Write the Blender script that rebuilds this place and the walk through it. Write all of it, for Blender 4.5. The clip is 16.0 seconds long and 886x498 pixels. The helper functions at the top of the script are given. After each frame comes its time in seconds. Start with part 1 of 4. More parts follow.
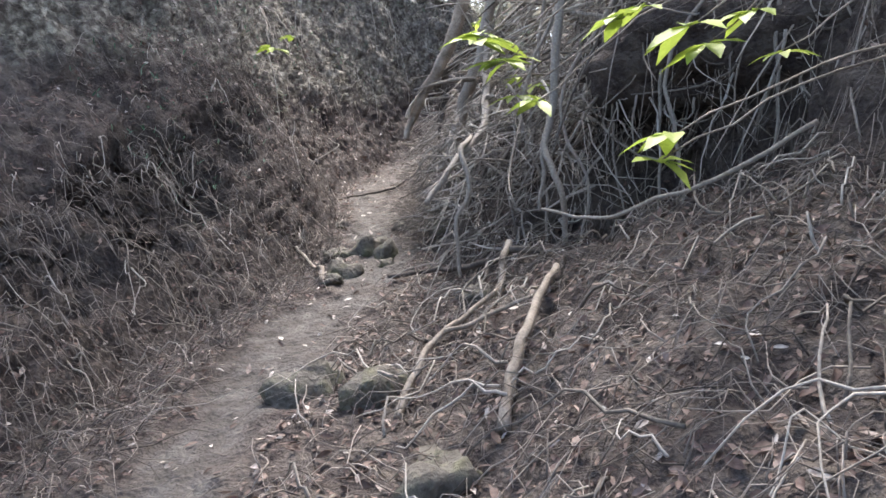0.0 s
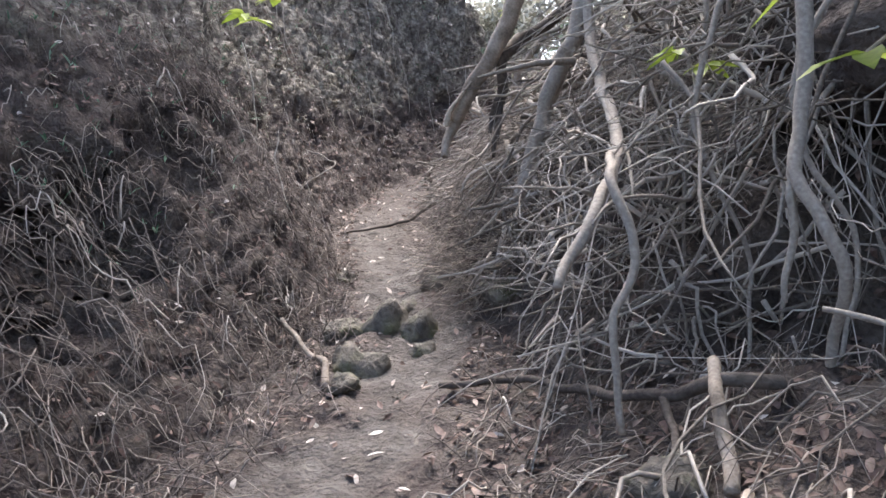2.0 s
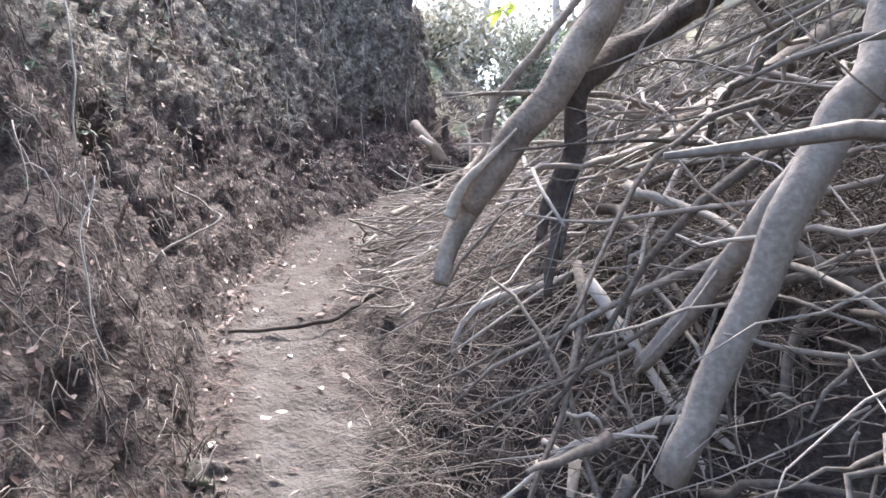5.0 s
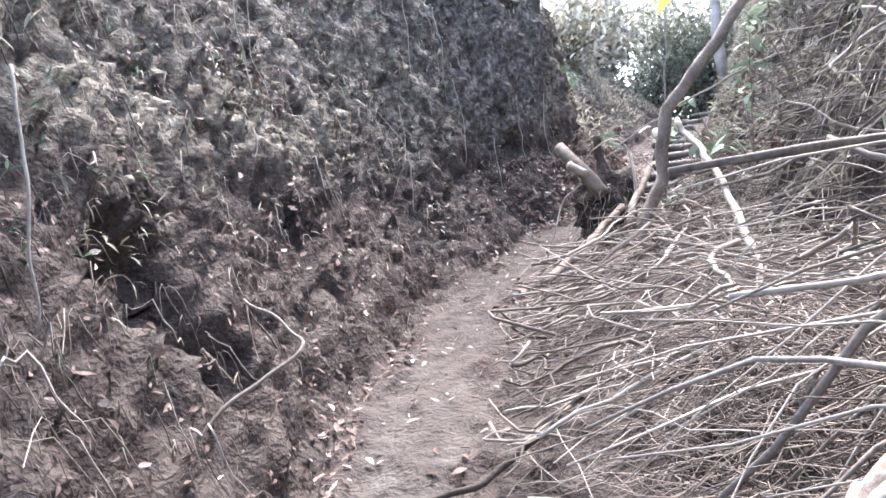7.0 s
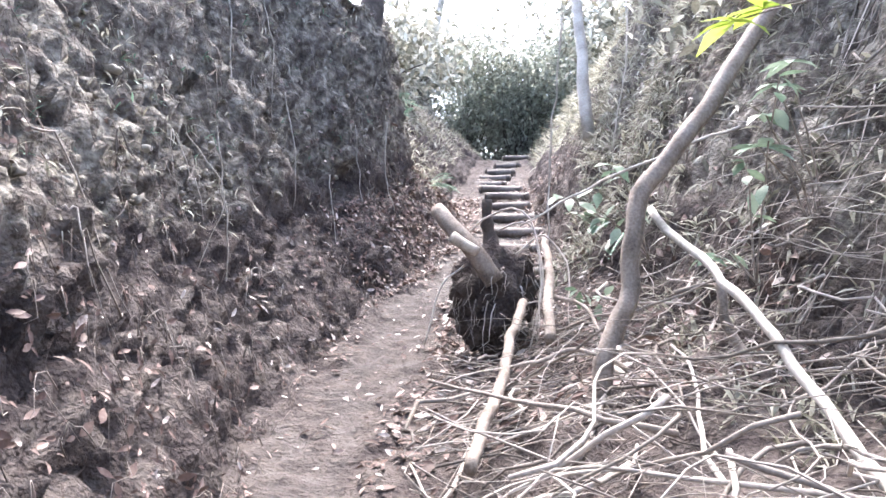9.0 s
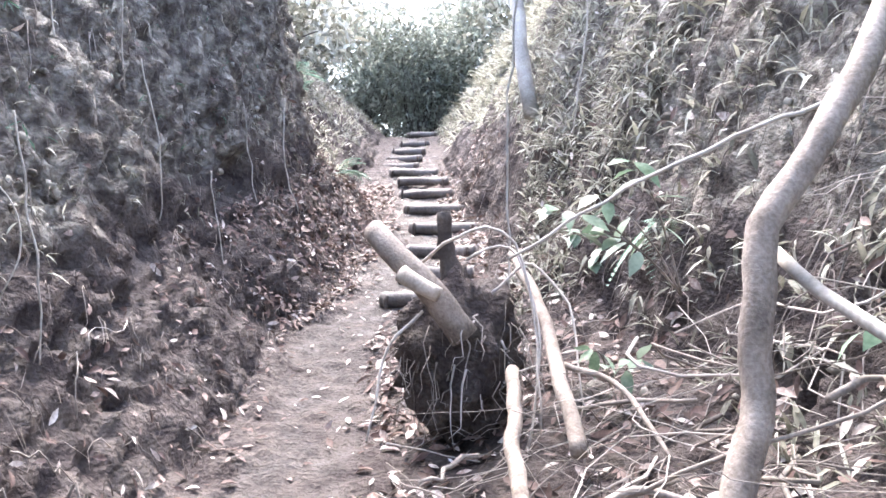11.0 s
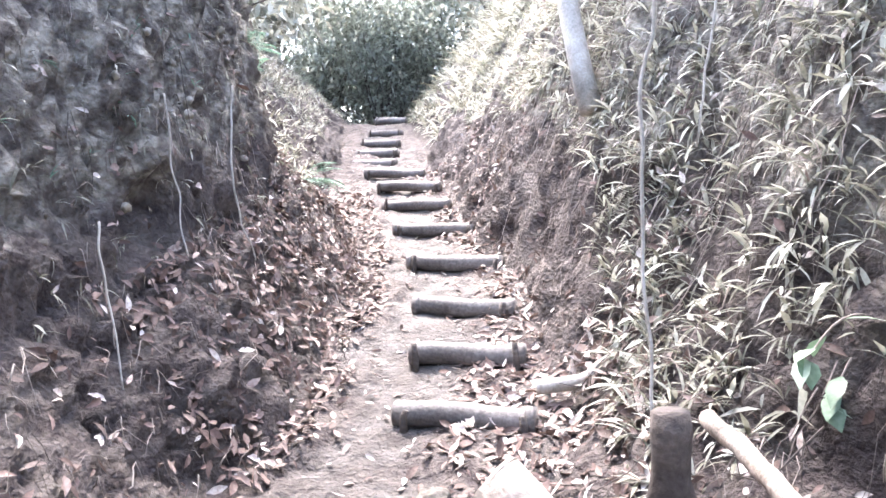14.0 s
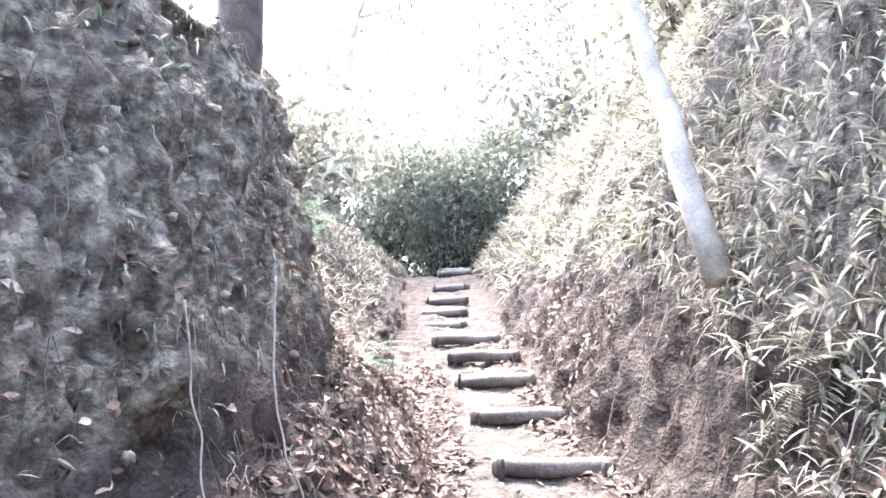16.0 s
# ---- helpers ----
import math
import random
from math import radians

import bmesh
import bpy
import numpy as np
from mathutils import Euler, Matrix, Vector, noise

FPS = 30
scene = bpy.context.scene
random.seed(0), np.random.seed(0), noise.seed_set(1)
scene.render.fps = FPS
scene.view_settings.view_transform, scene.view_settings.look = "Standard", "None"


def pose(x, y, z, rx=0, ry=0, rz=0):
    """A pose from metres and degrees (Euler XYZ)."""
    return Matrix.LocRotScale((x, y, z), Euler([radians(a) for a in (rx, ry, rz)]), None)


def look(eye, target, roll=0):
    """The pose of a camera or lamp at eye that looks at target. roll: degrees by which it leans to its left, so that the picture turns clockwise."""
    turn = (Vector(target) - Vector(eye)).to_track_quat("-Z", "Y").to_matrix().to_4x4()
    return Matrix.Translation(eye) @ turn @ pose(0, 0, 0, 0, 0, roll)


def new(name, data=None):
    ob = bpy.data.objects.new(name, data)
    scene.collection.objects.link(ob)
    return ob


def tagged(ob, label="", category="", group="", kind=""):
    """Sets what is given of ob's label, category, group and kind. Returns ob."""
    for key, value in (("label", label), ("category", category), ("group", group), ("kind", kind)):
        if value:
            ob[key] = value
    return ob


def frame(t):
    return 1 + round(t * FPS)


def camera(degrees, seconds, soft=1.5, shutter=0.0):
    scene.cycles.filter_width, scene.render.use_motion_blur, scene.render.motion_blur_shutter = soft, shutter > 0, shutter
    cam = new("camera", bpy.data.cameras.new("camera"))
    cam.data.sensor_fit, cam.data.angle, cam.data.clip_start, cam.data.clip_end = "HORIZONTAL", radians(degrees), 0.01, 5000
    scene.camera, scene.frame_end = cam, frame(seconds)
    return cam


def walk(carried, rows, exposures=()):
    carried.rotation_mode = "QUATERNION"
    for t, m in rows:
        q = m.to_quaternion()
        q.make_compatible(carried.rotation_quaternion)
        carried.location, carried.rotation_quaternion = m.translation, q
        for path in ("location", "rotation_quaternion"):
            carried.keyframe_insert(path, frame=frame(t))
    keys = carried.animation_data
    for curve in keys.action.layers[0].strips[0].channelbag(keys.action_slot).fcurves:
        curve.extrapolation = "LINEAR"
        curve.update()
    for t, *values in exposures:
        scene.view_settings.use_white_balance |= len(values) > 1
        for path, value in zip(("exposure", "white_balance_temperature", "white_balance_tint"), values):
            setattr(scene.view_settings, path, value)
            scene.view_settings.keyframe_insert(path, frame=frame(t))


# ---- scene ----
cam = camera(59.2, 16.0, 1.6)
EXPOSURES = [(0.0, 2.5, 6500, 9), (1.5, 2.45, 6500, 11), (3.5, 2.75, 6450, 13), (6.0, 2.95, 6200, 13), (9.0, 3.35, 6200, 14), (12.5, 3.7, 6100, 14), (16.0, 4.05, 6450, 13)]
CARRY = pose(0, 0, 0, 0, -4, 0)
SIZE = 1.15
ROWS = [
    (0.0, (0.294, 2.909, 0.804), (-0.729, 4.627, 0.793), -6.6),
    (0.5, (-0.023, 3.182, 0.895), (-1.014, 4.919, 0.874), -6.4),
    (1.0, (-0.374, 3.623, 0.982), (-1.358, 5.364, 0.988), -7.6),
    (1.5, (-0.676, 3.988, 1.021), (-1.647, 5.736, 1.064), -6.8),
    (2.0, (-0.928, 4.27, 1.096), (-1.894, 6.02, 1.118), -6.6),
    (2.5, (-1.185, 4.563, 1.168), (-2.156, 6.311, 1.181), -6.0),
    (3.0, (-1.431, 4.79, 1.271), (-2.346, 6.568, 1.306), -5.1),
    (3.5, (-1.646, 5.134, 1.357), (-2.51, 6.935, 1.448), -4.6),
    (3.7, (-1.693, 5.263, 1.397), (-2.55, 7.068, 1.485), -4.8),
    (5.8, (-2.294, 6.487, 1.815), (-2.988, 8.363, 1.832), 0.2),
    (6.0, (-2.35, 6.625, 1.867), (-3.083, 8.486, 1.89), -0.1),
    (6.5, (-2.442, 6.856, 1.903), (-3.323, 8.649, 1.984), -2.2),
    (7.0, (-2.579, 7.061, 1.996), (-3.651, 8.747, 2.078), -6.6),
    (7.5, (-2.879, 7.332, 2.184), (-4.044, 8.956, 2.247), -5.2),
    (8.0, (-3.083, 7.63, 2.307), (-3.912, 9.448, 2.391), -3.1),
    (8.5, (-3.301, 7.914, 2.418), (-3.905, 9.82, 2.486), -3.9),
    (9.0, (-3.605, 8.263, 2.479), (-4.161, 10.183, 2.552), -2.4),
    (9.2, (-3.664, 8.382, 2.527), (-4.181, 10.314, 2.582), -1.9),
    (11.3, (-4.172, 9.631, 2.809), (-4.443, 11.613, 2.797), -4.4),
    (11.5, (-4.216, 9.739, 2.849), (-4.466, 11.723, 2.838), -4.2),
    (12.0, (-4.309, 10.008, 2.935), (-4.519, 11.997, 2.918), -3.9),
    (12.5, (-4.386, 10.294, 2.983), (-4.597, 12.282, 2.944), -4.3),
    (13.0, (-4.505, 10.586, 3.002), (-4.71, 12.576, 2.988), -3.9),
    (13.5, (-4.633, 10.891, 3.105), (-4.815, 12.882, 3.075), -4.1),
    (14.0, (-4.709, 11.195, 3.165), (-4.888, 13.185, 3.094), -4.7),
    (14.5, (-4.844, 11.513, 3.259), (-4.983, 13.507, 3.178), -5.0),
    (15.0, (-4.911, 11.795, 3.337), (-5.073, 13.789, 3.358), -5.4),
    (15.5, (-4.901, 11.951, 3.424), (-5.144, 13.931, 3.577), -6.0),
    (16.0, (-4.892, 11.966, 3.456), (-5.185, 13.922, 3.754), -6.6),
]
walk(cam, [(t, CARRY @ look(Vector(e) * SIZE, Vector(g) * SIZE, r)) for t, e, g, r in ROWS], EXPOSURES)

# ---- world, sun ----
SUN_EL, SUN_AZ = radians(60), radians(-24)      # azimuth from +y towards +x
world = bpy.data.worlds.new("world")
scene.world = world
world.use_nodes = True
wn = world.node_tree.nodes
wl = world.node_tree.links
sky = wn.new("ShaderNodeTexSky")
sky.sky_type, sky.sun_disc = "NISHITA", False
sky.sun_elevation, sky.sun_rotation = SUN_EL, SUN_AZ
sky.air_density, sky.dust_density = 1.0, 4.0
wl.new(sky.outputs[0], wn["Background"].inputs[0])
wn["Background"].inputs[1].default_value = 0.15
sun = new("sun", bpy.data.lights.new("sun", "SUN"))
sun.data.energy, sun.data.angle, sun.data.color = 1.5, radians(14), (1.0, 0.97, 0.94)
sun_from = Vector((math.sin(SUN_AZ) * math.cos(SUN_EL), math.cos(SUN_AZ) * math.cos(SUN_EL), math.sin(SUN_EL)))
sun.matrix_world = look(sun_from * 60, (0, 0, 0))


# ---- materials ----
def material(name, stops, scale=6.0, fine=60.0, rough=0.9, bump=0.4, attr=None, trans=None, dist=0.01, moss=None):
    """Noise-driven colour ramp at two scales with bump; attr: per-piece shade; trans: light through thin leaves."""
    m = bpy.data.materials.new(name)
    m.use_nodes = True
    nt = m.node_tree
    n, l = nt.nodes, nt.links
    b = n["Principled BSDF"]
    b.inputs["Roughness"].default_value = rough
    b.inputs["Specular IOR Level"].default_value = 0.3
    co = n.new("ShaderNodeTexCoord")
    big = n.new("ShaderNodeTexNoise")
    big.inputs["Scale"].default_value, big.inputs["Detail"].default_value = scale, 6
    small = n.new("ShaderNodeTexNoise")
    small.inputs["Scale"].default_value, small.inputs["Detail"].default_value = fine, 5
    for t in (big, small):
        l.new(co.outputs["Object"], t.inputs["Vector"])
    mix = n.new("ShaderNodeMath")
    mix.operation = "MULTIPLY_ADD"
    l.new(small.outputs["Fac"], mix.inputs[0])
    mix.inputs[1].default_value = 0.55
    if attr:
        at = n.new("ShaderNodeAttribute")
        at.attribute_name = attr
        half = n.new("ShaderNodeMath")
        half.operation = "MULTIPLY_ADD"
        l.new(at.outputs["Fac"], half.inputs[0])
        half.inputs[1].default_value, half.inputs[2].default_value = 0.75, -0.12
        l.new(half.outputs[0], mix.inputs[2])
    else:
        half = n.new("ShaderNodeMath")
        half.operation = "MULTIPLY_ADD"
        l.new(big.outputs["Fac"], half.inputs[0])
        half.inputs[1].default_value, half.inputs[2].default_value = 0.9, -0.22
        l.new(half.outputs[0], mix.inputs[2])
    ramp = n.new("ShaderNodeValToRGB")
    e = ramp.color_ramp.elements
    for i, (p, c) in enumerate(stops):
        if i > 1:
            e.new(p)
        e[i].position, e[i].color = p, (*c, 1)
    l.new(mix.outputs[0], ramp.inputs[0])
    colour = ramp.outputs[0]
    if moss:
        mr = n.new("ShaderNodeValToRGB")
        mr.color_ramp.elements[0].position, mr.color_ramp.elements[1].position = 0.46, 0.66
        l.new(big.outputs["Fac"], mr.inputs[0])
        mm = n.new("ShaderNodeMix")
        mm.data_type = "RGBA"
        l.new(mr.outputs[0], mm.inputs[0])
        l.new(colour, mm.inputs[6])
        mm.inputs[7].default_value = (*moss, 1)
        colour = mm.outputs[2]
    l.new(colour, b.inputs["Base Color"])
    bp = n.new("ShaderNodeBump")
    bp.inputs["Strength"].default_value, bp.inputs["Distance"].default_value = bump, dist
    l.new(mix.outputs[0], bp.inputs["Height"])
    l.new(bp.outputs[0], b.inputs["Normal"])
    if trans:
        tr = n.new("ShaderNodeBsdfTranslucent")
        l.new(colour, tr.inputs[0])
        ms = n.new("ShaderNodeMixShader")
        ms.inputs[0].default_value = trans
        l.new(b.outputs[0], ms.inputs[1])
        l.new(tr.outputs[0], ms.inputs[2])
        l.new(ms.outputs[0], n["Material Output"].inputs[0])
    return m


SOIL = material("soil", [(0.25, (0.03, 0.023, 0.022)), (0.5, (0.066, 0.052, 0.048)), (0.8, (0.14, 0.117, 0.11))], 8, 45, 0.95, 1.0, dist=0.06, moss=(0.095, 0.08, 0.07))


def add_trodden(m):
    """Pale trodden mud over the soil, where the path runs."""
    nt = m.node_tree
    n, l = nt.nodes, nt.links
    b = n["Principled BSDF"]
    old = b.inputs["Base Color"].links[0].from_socket
    at = n.new("ShaderNodeAttribute")
    at.attribute_name = "trodden"
    co = n.new("ShaderNodeTexCoord")
    ns = n.new("ShaderNodeTexNoise")
    ns.inputs["Scale"].default_value, ns.inputs["Detail"].default_value = 7, 8
    l.new(co.outputs["Object"], ns.inputs["Vector"])
    add = n.new("ShaderNodeMath")
    add.operation = "MULTIPLY_ADD"
    l.new(ns.outputs["Fac"], add.inputs[0])
    add.inputs[1].default_value = 1.5
    sub = n.new("ShaderNodeMath")
    sub.operation = "ADD"
    l.new(at.outputs["Fac"], sub.inputs[0])
    sub.inputs[1].default_value = -0.95
    l.new(sub.outputs[0], add.inputs[2])
    cl = n.new("ShaderNodeClamp")
    l.new(add.outputs[0], cl.inputs[0])
    ramp = n.new("ShaderNodeValToRGB")
    ramp.color_ramp.elements[0].position, ramp.color_ramp.elements[0].color = 0.35, (0.07, 0.062, 0.057, 1)
    ramp.color_ramp.elements[1].position, ramp.color_ramp.elements[1].color = 0.7, (0.135, 0.122, 0.113, 1)
    l.new(ns.outputs["Fac"], ramp.inputs[0])
    mm = n.new("ShaderNodeMix")
    mm.data_type = "RGBA"
    l.new(cl.outputs[0], mm.inputs[0])
    l.new(old, mm.inputs[6])
    l.new(ramp.outputs[0], mm.inputs[7])
    l.new(mm.outputs[2], b.inputs["Base Color"])


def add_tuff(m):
    """Grey crumbling tuff with lichen, the layer that lies over the brown earth; painted paler to make up for weak
    light.
    """
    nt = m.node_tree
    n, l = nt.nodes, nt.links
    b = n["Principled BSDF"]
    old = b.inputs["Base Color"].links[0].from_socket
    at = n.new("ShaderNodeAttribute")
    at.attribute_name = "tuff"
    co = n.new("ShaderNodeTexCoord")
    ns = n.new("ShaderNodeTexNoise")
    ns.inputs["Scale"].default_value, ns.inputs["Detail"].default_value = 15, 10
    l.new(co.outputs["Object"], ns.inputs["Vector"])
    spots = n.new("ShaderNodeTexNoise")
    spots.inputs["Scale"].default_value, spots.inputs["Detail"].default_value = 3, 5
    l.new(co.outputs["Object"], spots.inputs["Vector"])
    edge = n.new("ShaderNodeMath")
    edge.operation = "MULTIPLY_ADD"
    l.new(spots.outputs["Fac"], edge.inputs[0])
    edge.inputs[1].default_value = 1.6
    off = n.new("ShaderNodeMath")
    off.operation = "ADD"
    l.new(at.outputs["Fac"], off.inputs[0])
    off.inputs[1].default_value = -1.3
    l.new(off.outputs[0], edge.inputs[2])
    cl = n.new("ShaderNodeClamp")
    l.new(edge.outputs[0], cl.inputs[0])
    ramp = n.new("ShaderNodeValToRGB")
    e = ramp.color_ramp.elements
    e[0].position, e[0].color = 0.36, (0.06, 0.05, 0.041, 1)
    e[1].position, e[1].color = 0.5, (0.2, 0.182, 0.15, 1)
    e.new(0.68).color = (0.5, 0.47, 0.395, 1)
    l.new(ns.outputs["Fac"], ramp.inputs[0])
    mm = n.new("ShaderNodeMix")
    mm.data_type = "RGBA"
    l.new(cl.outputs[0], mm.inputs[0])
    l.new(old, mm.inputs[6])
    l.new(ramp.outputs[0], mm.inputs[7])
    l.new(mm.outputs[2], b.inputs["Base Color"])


EARTH = SOIL.copy()
EARTH.name = "root_earth"
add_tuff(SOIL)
add_trodden(SOIL)
ROOT = material("root_bark", [(0.15, (0.09, 0.077, 0.067)), (0.5, (0.23, 0.202, 0.178)), (0.85, (0.44, 0.4, 0.36))], 6, 80, 0.85, 0.5, attr="shade")
FUZZ = material("rootlet_bark", [(0.15, (0.06, 0.05, 0.044)), (0.5, (0.15, 0.125, 0.11)), (0.85, (0.30, 0.26, 0.23))], 6, 80, 0.9, 0.2, attr="shade")
CLOD = material("clod", [(0.1, (0.07, 0.06, 0.05)), (0.5, (0.18, 0.163, 0.135)), (0.9, (0.38, 0.355, 0.3))], 9, 60, 0.95, 0.8, attr="shade", dist=0.012)
BARK = material("branch_bark", [(0.25, (0.10, 0.08, 0.065)), (0.5, (0.22, 0.185, 0.155)), (0.8, (0.38, 0.33, 0.29))], 9, 90, 0.85, 0.7, dist=0.008)
DARKBARK = material("dark_bark", [(0.25, (0.035, 0.028, 0.025)), (0.5, (0.075, 0.062, 0.055)), (0.8, (0.14, 0.12, 0.105))], 9, 70, 0.9, 0.8, dist=0.012)
PALEBARK = material("pale_bark", [(0.25, (0.22, 0.2, 0.17)), (0.5, (0.38, 0.35, 0.31)), (0.8, (0.55, 0.52, 0.47))], 7, 70, 0.8, 0.4, dist=0.006)
CUTWOOD = material("cut_wood", [(0.25, (0.26, 0.22, 0.18)), (0.5, (0.42, 0.37, 0.31)), (0.8, (0.58, 0.52, 0.45))], 9, 90, 0.8, 0.3)
LOGWOOD = material("weathered_log", [(0.25, (0.06, 0.052, 0.048)), (0.5, (0.135, 0.12, 0.112)), (0.8, (0.26, 0.238, 0.222))], 7, 60, 0.75, 0.6, dist=0.008)
STONE = material("stone", [(0.25, (0.05, 0.044, 0.038)), (0.5, (0.11, 0.098, 0.085)), (0.8, (0.21, 0.19, 0.165))], 9, 40, 0.85, 1.0, dist=0.03, moss=(0.09, 0.088, 0.055))
DRYLEAF = material("dry_leaf", [(0.1, (0.06, 0.04, 0.033)), (0.45, (0.15, 0.10, 0.085)), (0.7, (0.27, 0.21, 0.185)), (0.95, (0.62, 0.57, 0.52))], 8, 70, 0.65, 0.3, attr="shade", trans=0.1)
GREEN = material("young_leaf", [(0.2, (0.12, 0.18, 0.025)), (0.5, (0.23, 0.31, 0.045)), (0.85, (0.36, 0.44, 0.09))], 8, 60, 0.5, 0.2, attr="shade", trans=0.45)
BROAD = material("broad_leaf", [(0.2, (0.07, 0.12, 0.07)), (0.5, (0.16, 0.23, 0.15)), (0.85, (0.32, 0.4, 0.3))], 8, 60, 0.4, 0.2, attr="shade", trans=0.25)
FERN = material("fern_leaf", [(0.2, (0.05, 0.11, 0.07)), (0.5, (0.10, 0.19, 0.13)), (0.85, (0.2, 0.3, 0.22))], 8, 60, 0.5, 0.2, attr="shade", trans=0.3)
BLADE = material("bank_foliage", [(0.1, (0.10, 0.095, 0.072)), (0.5, (0.27, 0.265, 0.21)), (0.9, (0.52, 0.515, 0.44))], 8, 60, 0.8, 0.2, attr="shade", trans=0.3)
# Greyed, lightened leaf colour stands in for haze over the far bushes.
CANOPY = material("canopy_leaf", [(0.1, (0.13, 0.14, 0.11)), (0.5, (0.24, 0.255, 0.21)), (0.85, (0.40, 0.42, 0.35))], 8, 60, 0.6, 0.2, attr="shade", trans=0.6)


# ---- the lie of the land ----
def table(ys, vs):
    return lambda y: float(np.interp(y, ys, vs))


def smooth_table(ys, vs):
    g = np.linspace(ys[0], ys[-1], 400)
    v = np.interp(g, ys, vs)
    k = np.hanning(17)
    k /= k.sum()
    v = np.convolve(np.pad(v, 8, mode="edge"), k, "valid")
    return lambda y: float(np.interp(y, g, v))


PX = smooth_table([-6, 2, 4, 5.3, 6.5, 7.4, 8.3, 8.8, 10, 10.6, 12.5, 14.1, 15.3, 16.1, 17, 18.4, 19.4, 21.8, 28, 40],
                  [1.2, -0.8, -1.6, -2.05, -2.6, -2.85, -3.25, -3.6, -4.6, -4.95, -5.75, -6.05, -6.25, -6.2, -6.12, -6.2, -6.45, -7.0, -8.2, -9.6])
PZ = smooth_table([-6, 2, 3.35, 5.3, 6.5, 7.95, 8.8, 10.4, 12.5, 14.4, 16, 18.4, 19.4, 21.8, 28, 33, 40],
                  [-1.8, -0.62, -0.36, 0.08, 0.33, 0.58, 0.86, 1.28, 1.70, 2.04, 2.35, 2.89, 3.11, 3.73, 5.08, 5.55, 5.7])
YS = [-6, 4, 5.5, 6.5, 7.7, 8.4, 9.2, 10.5, 12.5, 14, 15, 16, 17, 17.7, 19, 22, 28, 40]
YL = [-6, 4, 5.5, 6.5, 7.7, 9.2, 10.5, 12.5, 14, 16, 18, 19.4, 20.6, 21.6, 23, 28, 40]
LF = smooth_table(YL, [1.0, 0.9, 0.85, 0.75, 0.62, 0.45, 0.34, 0.36, 0.38, 0.42, 0.46, 0.6, 0.8, 0.75, 0.6, 0.7, 1.2])
LS = smooth_table(YL, [0.8, 0.8, 0.85, 0.95, 1.2, 1.5, 1.6, 1.5, 1.45, 1.3, 1.2, 1.1, 1.0, 1.0, 1.0, 1.0, 0.4])
LT = smooth_table(YL, [2.7, 2.8, 2.9, 3.0, 3.1, 3.2, 3.2, 3.2, 3.1, 2.8, 2.6, 2.5, 2.3, 1.9, 1.9, 1.8, 0.4])
LK = smooth_table(YL, [6, 6, 6, 4, 2.5, 1.4, 0.95, 0.75, 0.7, 0.75, 0.72, 0.8, 0.9, 1.6, 5, 5, 5])
L2 = smooth_table(YL, [2.2, 2.2, 2.2, 2.2, 2.2, 2.0, 2.0, 2.3, 3, 4, 5, 5, 4.5, 2, 1, 1, 1])
RF = smooth_table(YS, [2.3, 2.0, 1.0, 0.8, 0.75, 0.5, 0.45, 0.5, 0.55, 0.6, 0.9, 0.8, 0.62, 0.54, 0.5, 0.5, 0.6, 1.2])
RS = smooth_table(YS, [0.35, 0.3, 0.3, 0.3, 0.45, 1.1, 1.1, 0.6, 0.5, 0.42, 0.4, 0.95, 1.7, 2.9, 2.3, 1.5, 1.3, 0.4])
RK = smooth_table(YS, [1.0, 1.0, 1.0, 0.8, 0.6, 0.85, 0.7, 0.4, 0.28, 0.35, 0.6, 1.5, 2.2, 2.8, 3.4, 3.0, 2.0, 0.4])
R2 = smooth_table(YS, [3.4, 3.2, 3.1, 3.0, 2.5, 1.6, 2.0, 2.2, 1.9, 1.55, 1.4, 1.35, 1.6, 2.0, 3.0, 3.0, 3.0, 4.0])


def bay(x, y):
    """Washed-out bay at the foot of the root bank."""
    q = ((x + 0.55) / 1.15) ** 2 + ((y - 7.55) / 0.45) ** 2
    return 0.42 * max(0.0, 1 - q) ** 0.7


# washed-out hollows in the earth faces: centre, radius, depth
HOLLOWS = [((-4.42, 7.3, 1.35), 0.42, 0.34), ((-4.15, 6.8, 1.1), 0.4, 0.3), ((-5.5, 9.9, 2.05), 0.26, 0.26), ((-5.4, 10.15, 1.7), 0.2, 0.2),
           ((-4.6, 8.1, 1.75), 0.3, 0.2), ((-3.7, 5.9, 0.9), 0.4, 0.22), ((-4.9, 8.8, 2.1), 0.25, 0.18), ((-7.0, 15.2, 3.4), 0.2, 0.16), ((-7.2, 16.3, 3.3), 0.16, 0.14)]


def hollow(q):
    """How deep a point of the surface is sunk into a hollow."""
    d = 0.0
    for c, r, deep in HOLLOWS:
        k = (q - Vector(c)).length / r
        if k < 1.25:
            d = max(d, deep * min(1.0, 2.2 * (1.25 - k)))
    return d


